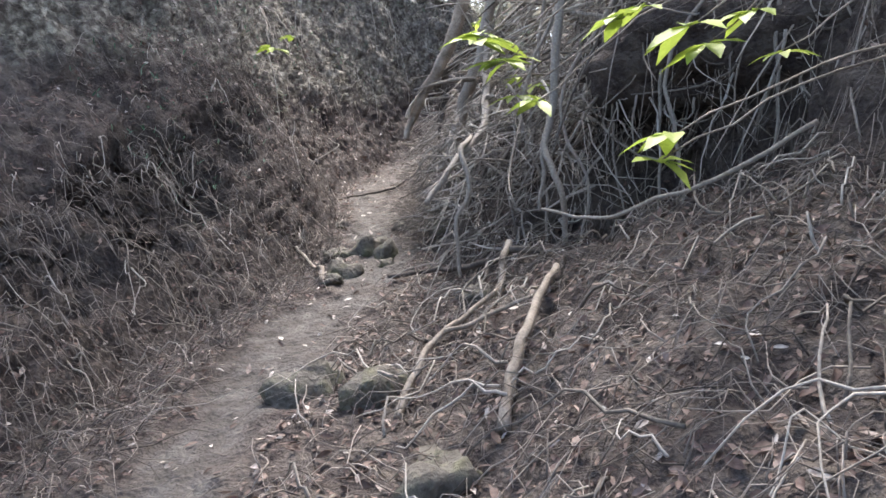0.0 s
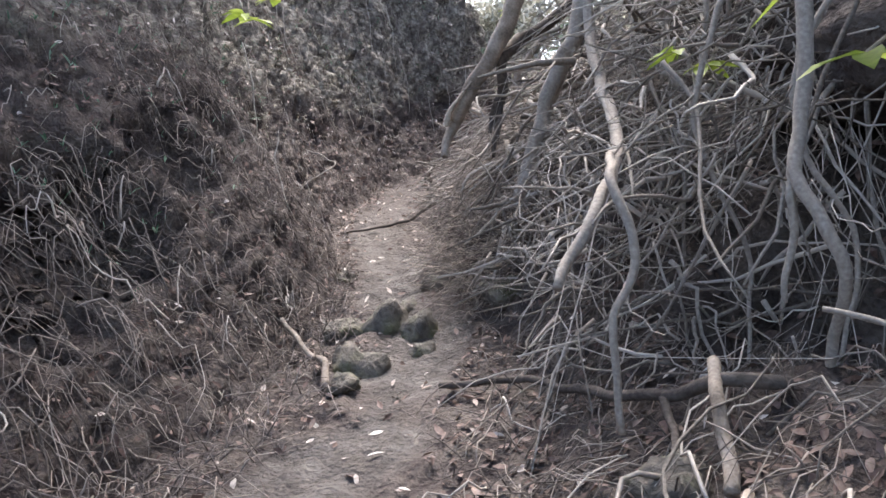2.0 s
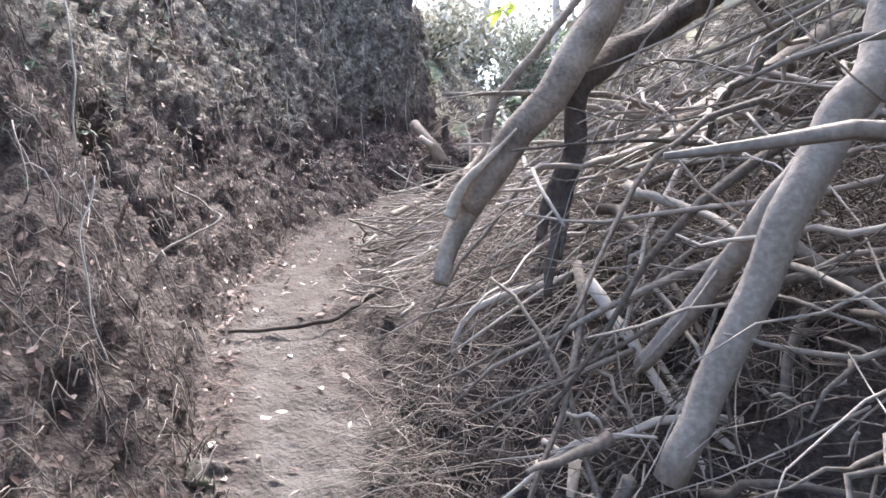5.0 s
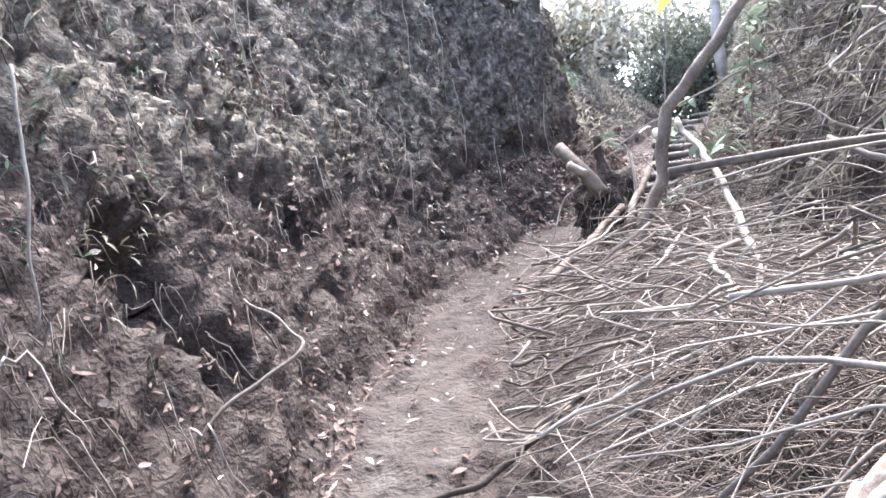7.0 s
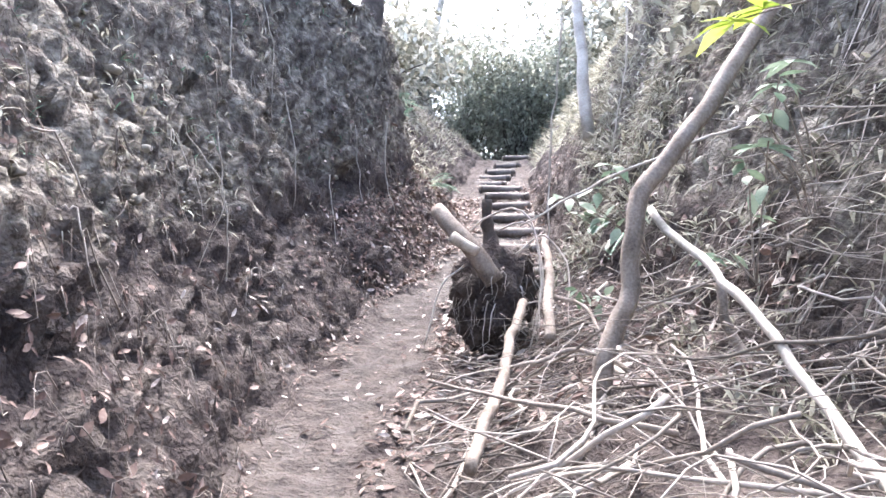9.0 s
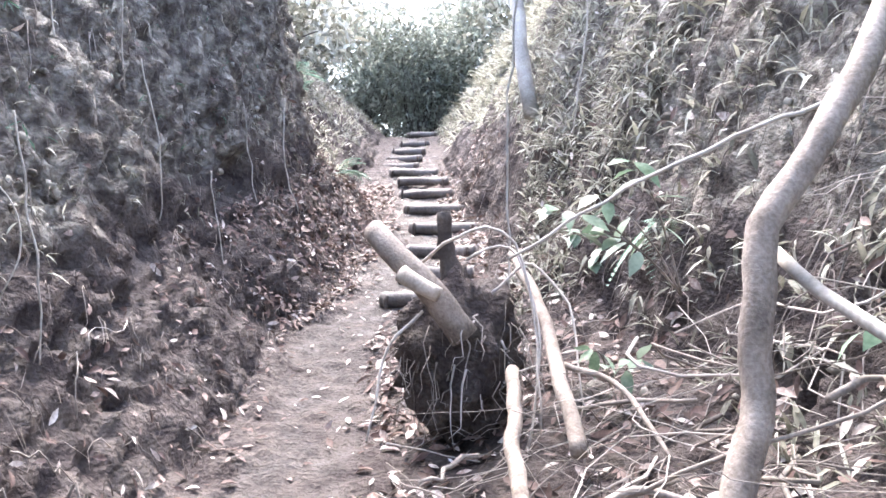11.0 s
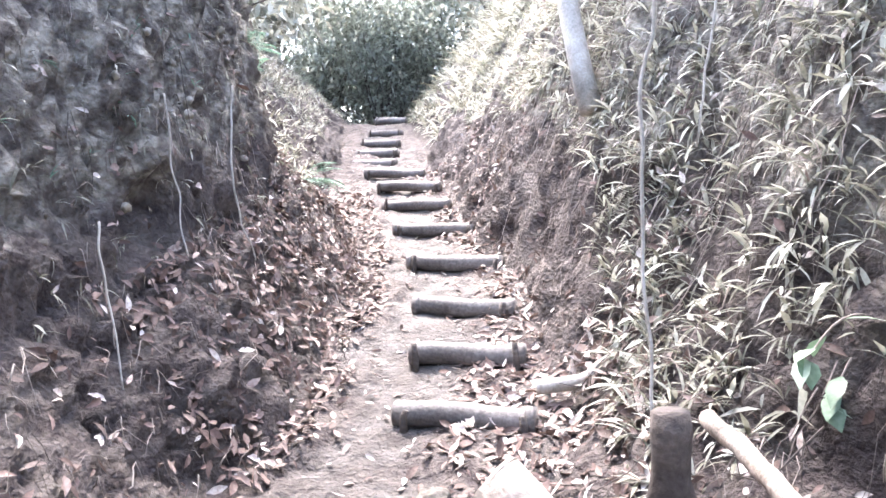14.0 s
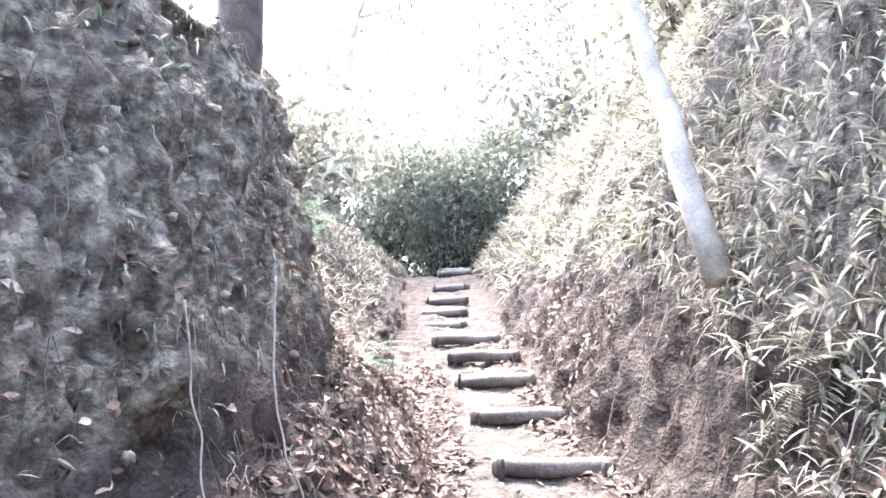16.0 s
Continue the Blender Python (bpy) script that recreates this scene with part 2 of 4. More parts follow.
def land(x, y, rough=True):
    """Ground height, and how much of it is trodden path (0 to 1)."""
    cx, cz = PX(y), PZ(y)
    u = x - cx + 0.12 * noise.noise((x * 0.8, y * 0.8, 3.0))
    h, path = 0.0, 0.0
    if u < 0:
        d = -u - LF(y)
        top = LT(y)
        if d > 0:
            h = LS(y) * d
            if h > LK(y):
                h = LK(y) + (h - LK(y)) / LS(y) * L2(y)
            h = min(h, top + 0.2 * max(0.0, d - 0.6 * top))
            h = min(h, 4.2)
        edge = LF(y)
    else:
        d = u - RF(y)
        if d > 0:
            k, s = RK(y), RS(y)
            h = min(s * d, k + 0.22 * max(0.0, d - k / s))
        h += min(2.8, 1.7 * max(0.0, u - R2(y)))
        h = min(h, 4.4)
        edge = min(RF(y), 0.55)
    width = min(edge, 0.27)
    path = max(0.0, min(1.0, (width + 0.05 + 0.25 * noise.noise((x * 2.2, y * 2.2, 9.0)) - abs(u)) / 0.16))
    z = cz + h - bay(x, y)
    if rough:
        wild = min(1.0, 0.25 + h * 1.2)
        z += 0.10 * wild * noise.noise((x * 1.7, y * 1.7, 1.0)) + 0.075 * wild * noise.noise((x * 4.5, y * 4.5, 5.0))
        z += (0.03 * noise.noise((x * 9, y * 9, 2.0)) + 0.014 * noise.noise((x * 22, y * 22, 4.0)) * (1 + wild)) * (1 - 0.55 * path)
        z -= 0.03 * path
    return z, path


def normal_at(x, y, e=0.06):
    zx = (land(x + e, y)[0] - land(x - e, y)[0]) / (2 * e)
    zy = (land(x, y + e)[0] - land(x, y - e)[0]) / (2 * e)
    return Vector((-zx, -zy, 1)).normalized()


def build_ground():
    us = np.concatenate([[-400, -120, -50, -24, -14, -9, -6.5, -5, -4.2], np.arange(-3.6, -2.4, 0.06), np.arange(-2.4, -1.75, 0.032), np.arange(-1.75, -0.6, 0.019), np.arange(-0.6, 2.4, 0.032), np.arange(2.4, 3.8, 0.06), [4.2, 5, 6.5, 9, 14, 24, 50, 120, 400]])
    ys = np.concatenate([[-400, -120, -50, -25, -14, -8, -4, -1, 1, 2], np.arange(2.6, 24, 0.045), np.arange(24.1, 33, 0.15), [34, 36, 39, 44, 52, 70, 120, 400]])
    verts, mask = [], []
    for y in ys:
        yc = min(max(y, -6), 40)
        for u in us:
            uc = min(max(u, -9), 9)
            x = PX(yc) + u
            z, p = land(PX(yc) + uc, yc)
            verts.append((x, y, z))
            mask.append(p)
    w = len(us)
    faces = [(j * w + i, j * w + i + 1, (j + 1) * w + i + 1, (j + 1) * w + i) for j in range(len(ys) - 1) for i in range(w - 1)]
    me = bpy.data.meshes.new("ground")
    me.from_pydata(verts, [], faces)
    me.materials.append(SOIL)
    # clods and hollows standing out of the steep faces
    no = np.zeros(len(verts) * 3)
    me.vertices.foreach_get("normal", no)
    no = no.reshape(-1, 3)
    for k, v in enumerate(me.vertices):
        x, y, z = v.co
        if abs(x + 4) < 9 and 2 < y < 30:
            steep = 1 - no[k][2] ** 2
            q = Vector((x, y, z))
            a = noise.noise(q * 1.6) * 0.12 + noise.noise(q * 5.0) * 0.065 - abs(noise.noise(q * 8)) * 0.16 + noise.noise(q * 15) * 0.08 + noise.noise(q * 27) * 0.055
            v.co = q + Vector(no[k]) * (a * steep - hollow(q))
    at = me.attributes.new("trodden", "FLOAT", "POINT")
    strength = smooth_table([-6, 9.5, 11.5, 15, 16.5, 40], [1.05, 1.05, 0.55, 0.5, 0.9, 1])
    at.data.foreach_set("value", [m * strength(min(max(v[1], -6), 40)) for m, v in zip(mask, verts)])
    # Pale over dark follows the layers and also offsets too little light up high.
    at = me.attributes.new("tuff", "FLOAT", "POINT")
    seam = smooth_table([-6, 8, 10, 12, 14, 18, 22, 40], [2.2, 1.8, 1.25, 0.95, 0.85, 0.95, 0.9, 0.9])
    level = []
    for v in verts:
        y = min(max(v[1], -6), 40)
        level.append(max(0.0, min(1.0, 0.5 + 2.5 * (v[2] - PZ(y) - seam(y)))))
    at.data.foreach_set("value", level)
    me.polygons.foreach_set("use_smooth", [True] * len(faces))
    return tagged(new("ground", me), "eroded earth gully with a trodden mud path", "ground", kind="structure")


ground = build_ground()


# ---- shapes ----
class Batch:
    """Collects many small pieces into one mesh with a shade value a piece."""
    def __init__(self):
        self.v, self.f, self.s = [], [], []

    def tube(self, pts, r0, r1, sides=5, shade=None, knobs=0.0):
        shade = random.random() if shade is None else shade
        base = len(self.v)
        n = len(pts)
        e1 = Vector((0.31, 0.52, 0.79))
        for i, p in enumerate(pts):
            a, b = pts[max(0, i - 1)], pts[min(n - 1, i + 1)]
            d = (b - a).normalized()
            e1 = e1 - d * e1.dot(d)
            if e1.length < 0.05:
                e1 = d.cross(Vector((1, 0.2, 0)))
            e1.normalize()
            e2 = d.cross(e1)
            r = r0 + (r1 - r0) * i / (n - 1)
            r *= 1 + knobs * (random.random() - 0.5)
            for k in range(sides):
                a = 2 * math.pi * k / sides
                self.v.append(p + (e1 * math.cos(a) + e2 * math.sin(a)) * r)
                self.s.append(shade)
        for i in range(n - 1):
            for k in range(sides):
                k2 = (k + 1) % sides
                self.f.append((base + i * sides + k, base + i * sides + k2, base + (i + 1) * sides + k2, base + (i + 1) * sides + k))
        self.f.append(tuple(base + k for k in reversed(range(sides))))
        self.f.append(tuple(base + (n - 1) * sides + k for k in range(sides)))

    def leaf(self, p, along, up, length, width, curl=0.2, shade=None, fold=0.15):
        """A pointed blade, folded along its rib and curled along its length."""
        shade = random.random() if shade is None else shade
        along = along.normalized()
        side = along.cross(up)
        if side.length < 0.05:
            side = along.cross(Vector((0.6, 0.7, 0.3)))
        side.normalize()
        up = side.cross(along)
        base = len(self.v)
        for t, w in ((0.0, 0.06), (0.3, 0.85), (0.62, 0.9), (1.0, 0.03)):
            c = p + along * (length * t) - up * (curl * length * t * t)
            for k in (-1, 0, 1):
                self.v.append(c + side * (k * w * width / 2) + up * (abs(k) * w * fold * width))
                self.s.append(shade)
        for i in range(3):
            for k in range(2):
                a = base + i * 3 + k
                self.f.append((a, a + 1, a + 4, a + 3))

    def mesh(self, name, mat, smooth=True):
        me = bpy.data.meshes.new(name)
        me.from_pydata([tuple(v) for v in self.v], [], self.f)
        at = me.attributes.new("shade", "FLOAT", "POINT")
        at.data.foreach_set("value", self.s)
        me.materials.append(mat)
        me.polygons.foreach_set("use_smooth", [smooth] * len(self.f))
        return me


def rnd(a, b):
    return a + (b - a) * random.random()


def gauss3(s):
    return Vector((random.gauss(0, s), random.gauss(0, s), random.gauss(0, s)))


def on_land(x, y, up=0.0):
    return Vector((x, y, land(x, y)[0] + up))


def bend(ctrl, n=24, wobble=0.0):
    """A smooth line through control points."""
    pts = [Vector(c) for c in ctrl]
    pts = [pts[0] * 2 - pts[1]] + pts + [pts[-1] * 2 - pts[-2]]
    out = []
    seg = len(pts) - 3
    for i in range(n + 1):
        s = i / n * seg
        k = min(int(s), seg - 1)
        t = s - k
        a, b, c, d = pts[k:k + 4]
        p = 0.5 * ((2 * b) + (c - a) * t + (2 * a - 5 * b + 4 * c - d) * t * t + (3 * b - a - 3 * c + d) * t ** 3)
        q = p * 7
        out.append(p + wobble * Vector((noise.noise(q), noise.noise(q + Vector((9, 0, 0))), noise.noise(q + Vector((0, 9, 0))))))
    return out


def lying(spots, lift=0.03):
    """Points that rest on the ground."""
    return [tuple(on_land(x, y, lift + extra)) for x, y, extra in spots]


def limb(name, mat, strands, label, category, sides=10, group="", knobs=0.07):
    """A branch of one or more tapering strands: (points, radius at start, radius at end)."""
    b = Batch()
    for ctrl, r0, r1 in strands:
        b.tube(bend(ctrl, 26, 0.02), r0, r1, sides, 0.5, knobs)
    return tagged(new(name, b.mesh(name, mat)), label, category, group)


# ---- roots and rootlets on the banks ----
def creeping(b, x, y, length, r, drop=0.6, lift=0.03, n=9):
    """A root that creeps down the bank and stands a little off it."""
    ang = rnd(0, 2 * math.pi)
    down = 1.0 if x < PX(y) else -1.0
    dx, dy = math.cos(ang) * (1 - drop) + down * drop, math.sin(ang) * (1 - drop)
    if down > 0 and y > 7.5:
        dx *= 0.3
    pts = []
    ph, am = rnd(0, 9), rnd(0.1, 0.5)
    off = rnd(0.2, 1.0) * lift
    for i in range(n):
        t = i / (n - 1)
        a = am * math.sin(ph + t * 5)
        px = x + (dx - dy * a) * length * t
        py = y + (dy + dx * a) * length * t
        pts.append(on_land(px, py, off + lift * math.sin(t * 3.1) * rnd(0.5, 1.4)))
    b.tube(pts, r, r * 0.35, 4)


def bank_roots():
    thin, thick = Batch(), Batch()
    for i in range(2300):
        y = rnd(4.0, 19)
        x = PX(y) - LF(y) - rnd(-0.1, 1.9)
        creeping(thin, x, y, rnd(0.06, 0.3), rnd(0.0012, 0.0035), rnd(0.0, 0.45), 0.05, 6)
    for i in range(1500):
        y = rnd(4.6, 9.2)
        x = PX(y) - rnd(0.32, 1.7)
        creeping(thin, x, y, rnd(0.12, 0.42), rnd(0.0018, 0.004), rnd(0.0, 0.4), 0.06, 6)
    for i in range(210):
        y = rnd(4, 15)
        x = PX(y) - LF(y) - rnd(0.1, 1.8)
        creeping(thick, x, y, rnd(0.15, 0.55), rnd(0.0025, 0.006), rnd(0.1, 0.8), 0.09, 10)
    for i in range(2300):
        y = rnd(4.2, 8.2)
        x = PX(y) + rnd(0.4, 3.6)
        creeping(thin, x, y, rnd(0.08, 0.45), rnd(0.0012, 0.004), rnd(0.0, 0.4), 0.05, 6)
    for i in range(160):
        y = rnd(4.5, 8.0)
        x = PX(y) + rnd(0.5, 3.4)
        creeping(thick, x, y, rnd(0.2, 0.8), rnd(0.003, 0.008), rnd(0.0, 0.4), 0.08, 10)
    for i in range(900):
        y = rnd(12, 20)
        x = PX(y) + RF(y) + rnd(0.2, 2.2)
        creeping(thin, x, y, rnd(0.1, 0.5), rnd(0.0015, 0.004), rnd(0.2, 0.9), 0.07, 6)
    tagged(new("bank_rootlets", thin.mesh("bank_rootlets", FUZZ)), "fine dry rootlets and straw over the earth banks", "roots", kind="stuff")
    tagged(new("bank_roots", thick.mesh("bank_roots", ROOT)), "pale bare roots creeping down the earth bank", "roots", kind="stuff")


bank_roots()


def clear_of_path(p, gap):
    """Keep a point on the far side of the trodden path's edge."""
    edge = PX(p.y) + gap
    if p.x < edge:
        p.x = edge + rnd(0, 0.04)
    return p


def root_tangle():
    """Dense hanging roots on the bank that faces the start of the walk."""
    b, fine = Batch(), Batch()
    for i in range(1500):
        x = rnd(-3.0, 1.2)
        y = 8.3 + rnd(-0.45, 1.5) + max(0.0, -2.2 - x) * 0.9
        top = on_land(x, y, rnd(0.1, 1.3) if x > -2.3 else rnd(0.03, 0.5))
        L = rnd(0.3, 1.3)
        a = rnd(0, 6.283)
        lean = Vector((math.cos(a) * 1.0 - 0.35, math.sin(a) * 0.6 - 0.25, -rnd(-0.1, 0.85)))
        pts, p = [], top.copy()
        turn = gauss3(0.22)
        for k in range(11):
            pts.append(p.copy())
            p = p + lean * (L / 10) + gauss3(0.012)
            lean = lean + turn * 0.5 + Vector((0, 0, -0.05))
            if k == 5:
                turn = gauss3(0.25)
            g = land(p.x, p.y)[0]
            if p.z < g + 0.01:
                p.z = g + rnd(0.0, 0.02)
            if k > 2 and (p.y < 7.25 or p.x < PX(p.y) + (0.4 if p.y > 8.3 else 0.9)):
                break
        if len(pts) < 4:
            continue
        r = 0.003 + 0.015 * random.random() ** 2.6
        b.tube(pts, r, r * 0.3, 5, None, 0.15)
    for i in range(430):
        y = rnd(7.45, 8.5)
        x = rnd(-2.3, -1.2)
        p = on_land(x, y, rnd(0.15, 0.95))
        a = rnd(0, 6.283)
        d = Vector((math.cos(a) * 0.8 - 0.3, math.sin(a) * 0.5 - 0.25, -rnd(-0.15, 0.9)))
        turn, L, pts = gauss3(0.26), rnd(0.35, 1.0), []
        for k in range(11):
            pts.append(p.copy())
            p = p + d * (L / 10) + gauss3(0.013)
            d = d + turn * 0.7
            if k in (3, 6):
                turn = gauss3(0.3)
            p.z = max(p.z, land(p.x, p.y)[0] + rnd(0.005, 0.02))
            if k > 2 and (p.x < PX(p.y) + 0.62 or p.y < 6.9 or p.z > 1.6):
                break
        if len(pts) > 3:
            r = 0.0025 + 0.009 * random.random() ** 2.4
            b.tube(pts, r, r * 0.35, 6, None, 0.15)
    for i in range(5200):
        x = rnd(-3.7, -1.9)
        y = rnd(8.4, 10.0) + max(0.0, -2.9 - x) * 0.8
        p = clear_of_path(on_land(x, y, rnd(0.0, 0.2)), 0.4)
        p.z = land(p.x, p.y)[0] + rnd(0, 0.18)
        d = Vector((rnd(-1, 0.7), rnd(-1, 0.6), rnd(-0.6, 0.4)))
        pts = [p + d * (0.28 * t) + gauss3(0.014) for t in (0, 0.25, 0.5, 0.75, 1)]
        fine.tube(pts, 0.0022, 0.001, 3)
    tagged(new("hanging_root_tangle", b.mesh("hanging_root_tangle", ROOT)), "dense tangle of bare hanging roots over a dark bank", "roots", kind="stuff")
    tagged(new("rootlet_mat", fine.mesh("rootlet_mat", FUZZ)), "fuzzy brown mat of fine rootlets on a mound", "roots", kind="stuff")


root_tangle()


def overhang():
    """Lip of root-bound earth over the washed-out bay."""
    bm = bmesh.new()
    bmesh.ops.create_icosphere(bm, subdivisions=5, radius=1)
    for v in bm.verts:
        q = Vector((v.co.x * 1.25, v.co.y * 0.62, v.co.z * 0.42))
        k = 1 + 0.3 * noise.noise(q * 2.1) + 0.16 * noise.noise(q * 5) + 0.09 * noise.noise(q * 12)
        v.co = q * k
    me = bpy.data.meshes.new("bank_overhang")
    bm.to_mesh(me)
    bm.free()
    me.materials.append(EARTH)
    me.polygons.foreach_set("use_smooth", [True] * len(me.polygons))
    ob = tagged(new("bank_overhang", me), "overhanging lip of dark earth bound by roots", "earth bank", kind="structure")
    ob.location = (-0.25, 8.1, 1.78)
    b = Batch()
    for i in range(420):
        a = rnd(0, 6.283)
        p = Vector((-0.25 + 1.25 * math.cos(a) * rnd(0.5, 1), 8.05 - 0.55 * abs(math.sin(a)) * rnd(0.6, 1.1), 1.75 + rnd(-0.3, 0.5)))
        d = Vector((rnd(-0.5, 0.3), rnd(-0.45, 0.05), -rnd(0.2, 1.0)))
        pts, turn = [], gauss3(0.12)
        L = rnd(0.2, 0.9)
        for k in range(8):
            pts.append(p.copy())
            p = p + d * (L / 7) + gauss3(0.008)
            d = d + turn
            p.z = max(p.z, land(p.x, p.y)[0] + 0.01)
        r = 0.002 + 0.008 * random.random() ** 3
        b.tube(pts, r, r * 0.3, 5, None, 0.15)
    tagged(new("overhang_roots", b.mesh("overhang_roots", ROOT)), "bare roots hanging from the overhanging earth", "roots", kind="stuff")


overhang()


def brush_pile():
    b = Batch()
    for i in range(640):
        y = rnd(10.0, 13.6)
        x = PX(y) + rnd(0.35, 2.9)
        p = on_land(x, y, rnd(0.02, 0.16 + 0.3 * random.random()))
        a = random.gauss(math.radians(215), 0.6) if random.random() < 0.6 else rnd(0, 6.283)
        L = rnd(0.2, 1.0)
        d = Vector((math.cos(a), math.sin(a), random.gauss(0, 0.3)))
        pts = []
        side = Vector((-d.y, d.x, rnd(-0.5, 0.5))) * rnd(-0.3, 0.3)
        bent = rnd(3, 8)
        for t in (-0.5, -0.37, -0.25, -0.12, 0, 0.12, 0.25, 0.37, 0.5):
            q = p + d * (L * t) + side * math.sin(t * bent) + gauss3(0.009)
            g = land(q.x, q.y)[0]
            q.z = max(g + 0.01, 0.2 * (g + 0.05) + 0.8 * q.z)
            if q.x > PX(q.y) + 0.36:
                pts.append(q)
        if len(pts) < 3:
            continue
        r = 0.002 + 0.010 * random.random() ** 4
        b.tube(pts, r, r * 0.5, 5, None, 0.15)
    tagged(new("brush_pile", b.mesh("brush_pile", ROOT)), "heap of dry fallen sticks beside the path", "sticks", kind="stuff")


brush_pile()


# ---- fallen leaves ----
def litter(name, count, ya, yb, ua, ub, size, label, pale=0.25):
    b = Batch()
    for i in range(count):
        y = rnd(ya, yb)
        x = PX(y) + rnd(ua, ub)
        z, path = land(x, y)
        if path > 0.3 and size != 0.05 and random.random() < 0.93:
            continue
        if hollow(Vector((x, y, z))) > 0.03:
            continue
        n = normal_at(x, y)
        if n.z < 0.42 and random.random() < 0.85:
            continue
        a = rnd(0, 6.283)
        along = Vector((math.cos(a), math.sin(a), rnd(-0.3, 0.5)))
        along = along - n * along.dot(n) + n * rnd(-0.15, 0.35)
        up = n + gauss3(0.35)
        L = size * rnd(0.5, 1.3)
        shade = rnd(0.7, 1.0) if random.random() < pale else rnd(0.0, 0.6)
        b.leaf(Vector((x, y, z + 0.008)), along, up, L, L * rnd(0.3, 0.5), rnd(-0.4, 0.5), shade, rnd(0, 0.35))
    tagged(new(name, b.mesh(name, DRYLEAF)), label, "leaves", kind="stuff")


litter("leaf_litter", 7500, 3.6, 8.3, 0.3, 3.6, 0.052, "brown and pale fallen leaves on the earth bank", 0.07)
litter("leaf_litter", 5500, 4.0, 12.0, -2.4, -0.2, 0.045, "small dry leaves caught on the dark bank", 0.10)
litter("leaf_litter", 2600, 10.5, 19, -1.5, 0.3, 0.06, "curled dry leaves at the foot of the bank", 0.2)
litter("leaf_litter", 5200, 12.5, 22, 0.2, 2.0, 0.075, "curled pale leaves beside the log steps", 0.3)
litter("leaf_litter", 900, 4.5, 24, -0.5, 0.5, 0.05, "scattered pale leaves on the mud path", 0.6)

litter("leaf_litter", 4200, 15.6, 21, -1.25, -0.3, 0.07, "red-brown curled leaves on the slope beside the steps", 0.06)
litter("leaf_litter", 2600, 14, 20, 0.15, 1.1, 0.07, "pale dry leaves between the log steps and the bank", 0.3)


# ---- clods on the steep earth faces ----
def clods():
    b = Batch()
    ico = bmesh.new()
    bmesh.ops.create_icosphere(ico, subdivisions=2, radius=1)
    shape = [v.co.copy() for v in ico.verts]
    tris = [tuple(v.index for v in f.verts) for f in ico.faces]
    ico.free()
    for i in range(2000):
        y = rnd(10, 20)
        x = PX(y) - LF(y) - rnd(0.6, 1.75)
        if random.random() < 0.16:
            y = rnd(12, 19)
            x = PX(y) + RF(y) + rnd(0.5, 2.2)
        n = normal_at(x, y)
        r = 0.006 + 0.022 * random.random() ** 2
        p = on_land(x, y) + n * rnd(-0.05, -0.012)
        base = len(b.v)
        s, turn = rnd(0, 1), rnd(0, 6.28)
        sq = Vector((rnd(0.7, 1.5), rnd(0.7, 1.3), rnd(0.6, 1.1)))
        for v in shape:
            k = r * (1 + 0.8 * noise.noise(v * 2.2 + p * 40)) * rnd(0.75, 1.25)
            q = Vector((v.x * sq.x * math.cos(turn) - v.y * sq.y * math.sin(turn), v.x * sq.x * math.sin(turn) + v.y * sq.y * math.cos(turn), v.z * sq.z))
            b.v.append(p + q * k)
            b.s.append(s)
        b.f += [tuple(base + k for k in t) for t in tris]
    tagged(new("earth_clods", b.mesh("earth_clods", CLOD)), "crumbling grey earth clods and small stones in the bank", "earth", kind="stuff")


clods()


# ---- bank foliage ----
def bank_foliage(name, count, ya, yb, sign, ua, ub, size, mat, label, droop=0.6):
    b = Batch()
    for i in range(count):
        y = rnd(ya, yb)
        x = PX(y) + sign * rnd(ua, ub)
        n = normal_at(x, y)
        p = on_land(x, y, -0.01)
        for k in range(random.choice((2, 3, 4))):
            d = n * rnd(0.3, 0.9) + Vector((0, 0, rnd(-0.5, 0.6))) + gauss3(0.45)
            L = size * rnd(0.5, 1.5)
            b.leaf(p, d, Vector((0, 0, 1)) + gauss3(0.2), L, L * rnd(0.09, 0.22), droop * rnd(0.4, 1.4))
    tagged(new(name, b.mesh(name, mat)), label, "plants", kind="stuff")


bank_foliage("bank_plants", 9500, 15.3, 24, 1, 0.95, 3.2, 0.095, BLADE, "pale drooping leaves and ferns covering the bank")
bank_foliage("bank_plants", 3600, 18.6, 30, -1, 0.95, 3.4, 0.1, BLADE, "pale leafy plants on the sunlit bank")
bank_foliage("bank_plants", 1600, 23, 32, 1, 0.7, 3.4, 0.2, BLADE, "sunlit leafy plants along the steps")
bank_foliage("bank_plants", 1500, 12.0, 16, 1, 1.55, 3.4, 0.09, BLADE, "leafy plants and ferns on the bank")
bank_foliage("bank_plants", 1500, 9.5, 20.5, -1, 0.95, 2.0, 0.05, BLADE, "small dry tufts and moss on the earth wall", 0.8)
bank_foliage("bank_plants", 500, 7, 17, -1, 1.1, 2.4, 0.05, FERN, "small green sprigs on the upper bank", 0.3)


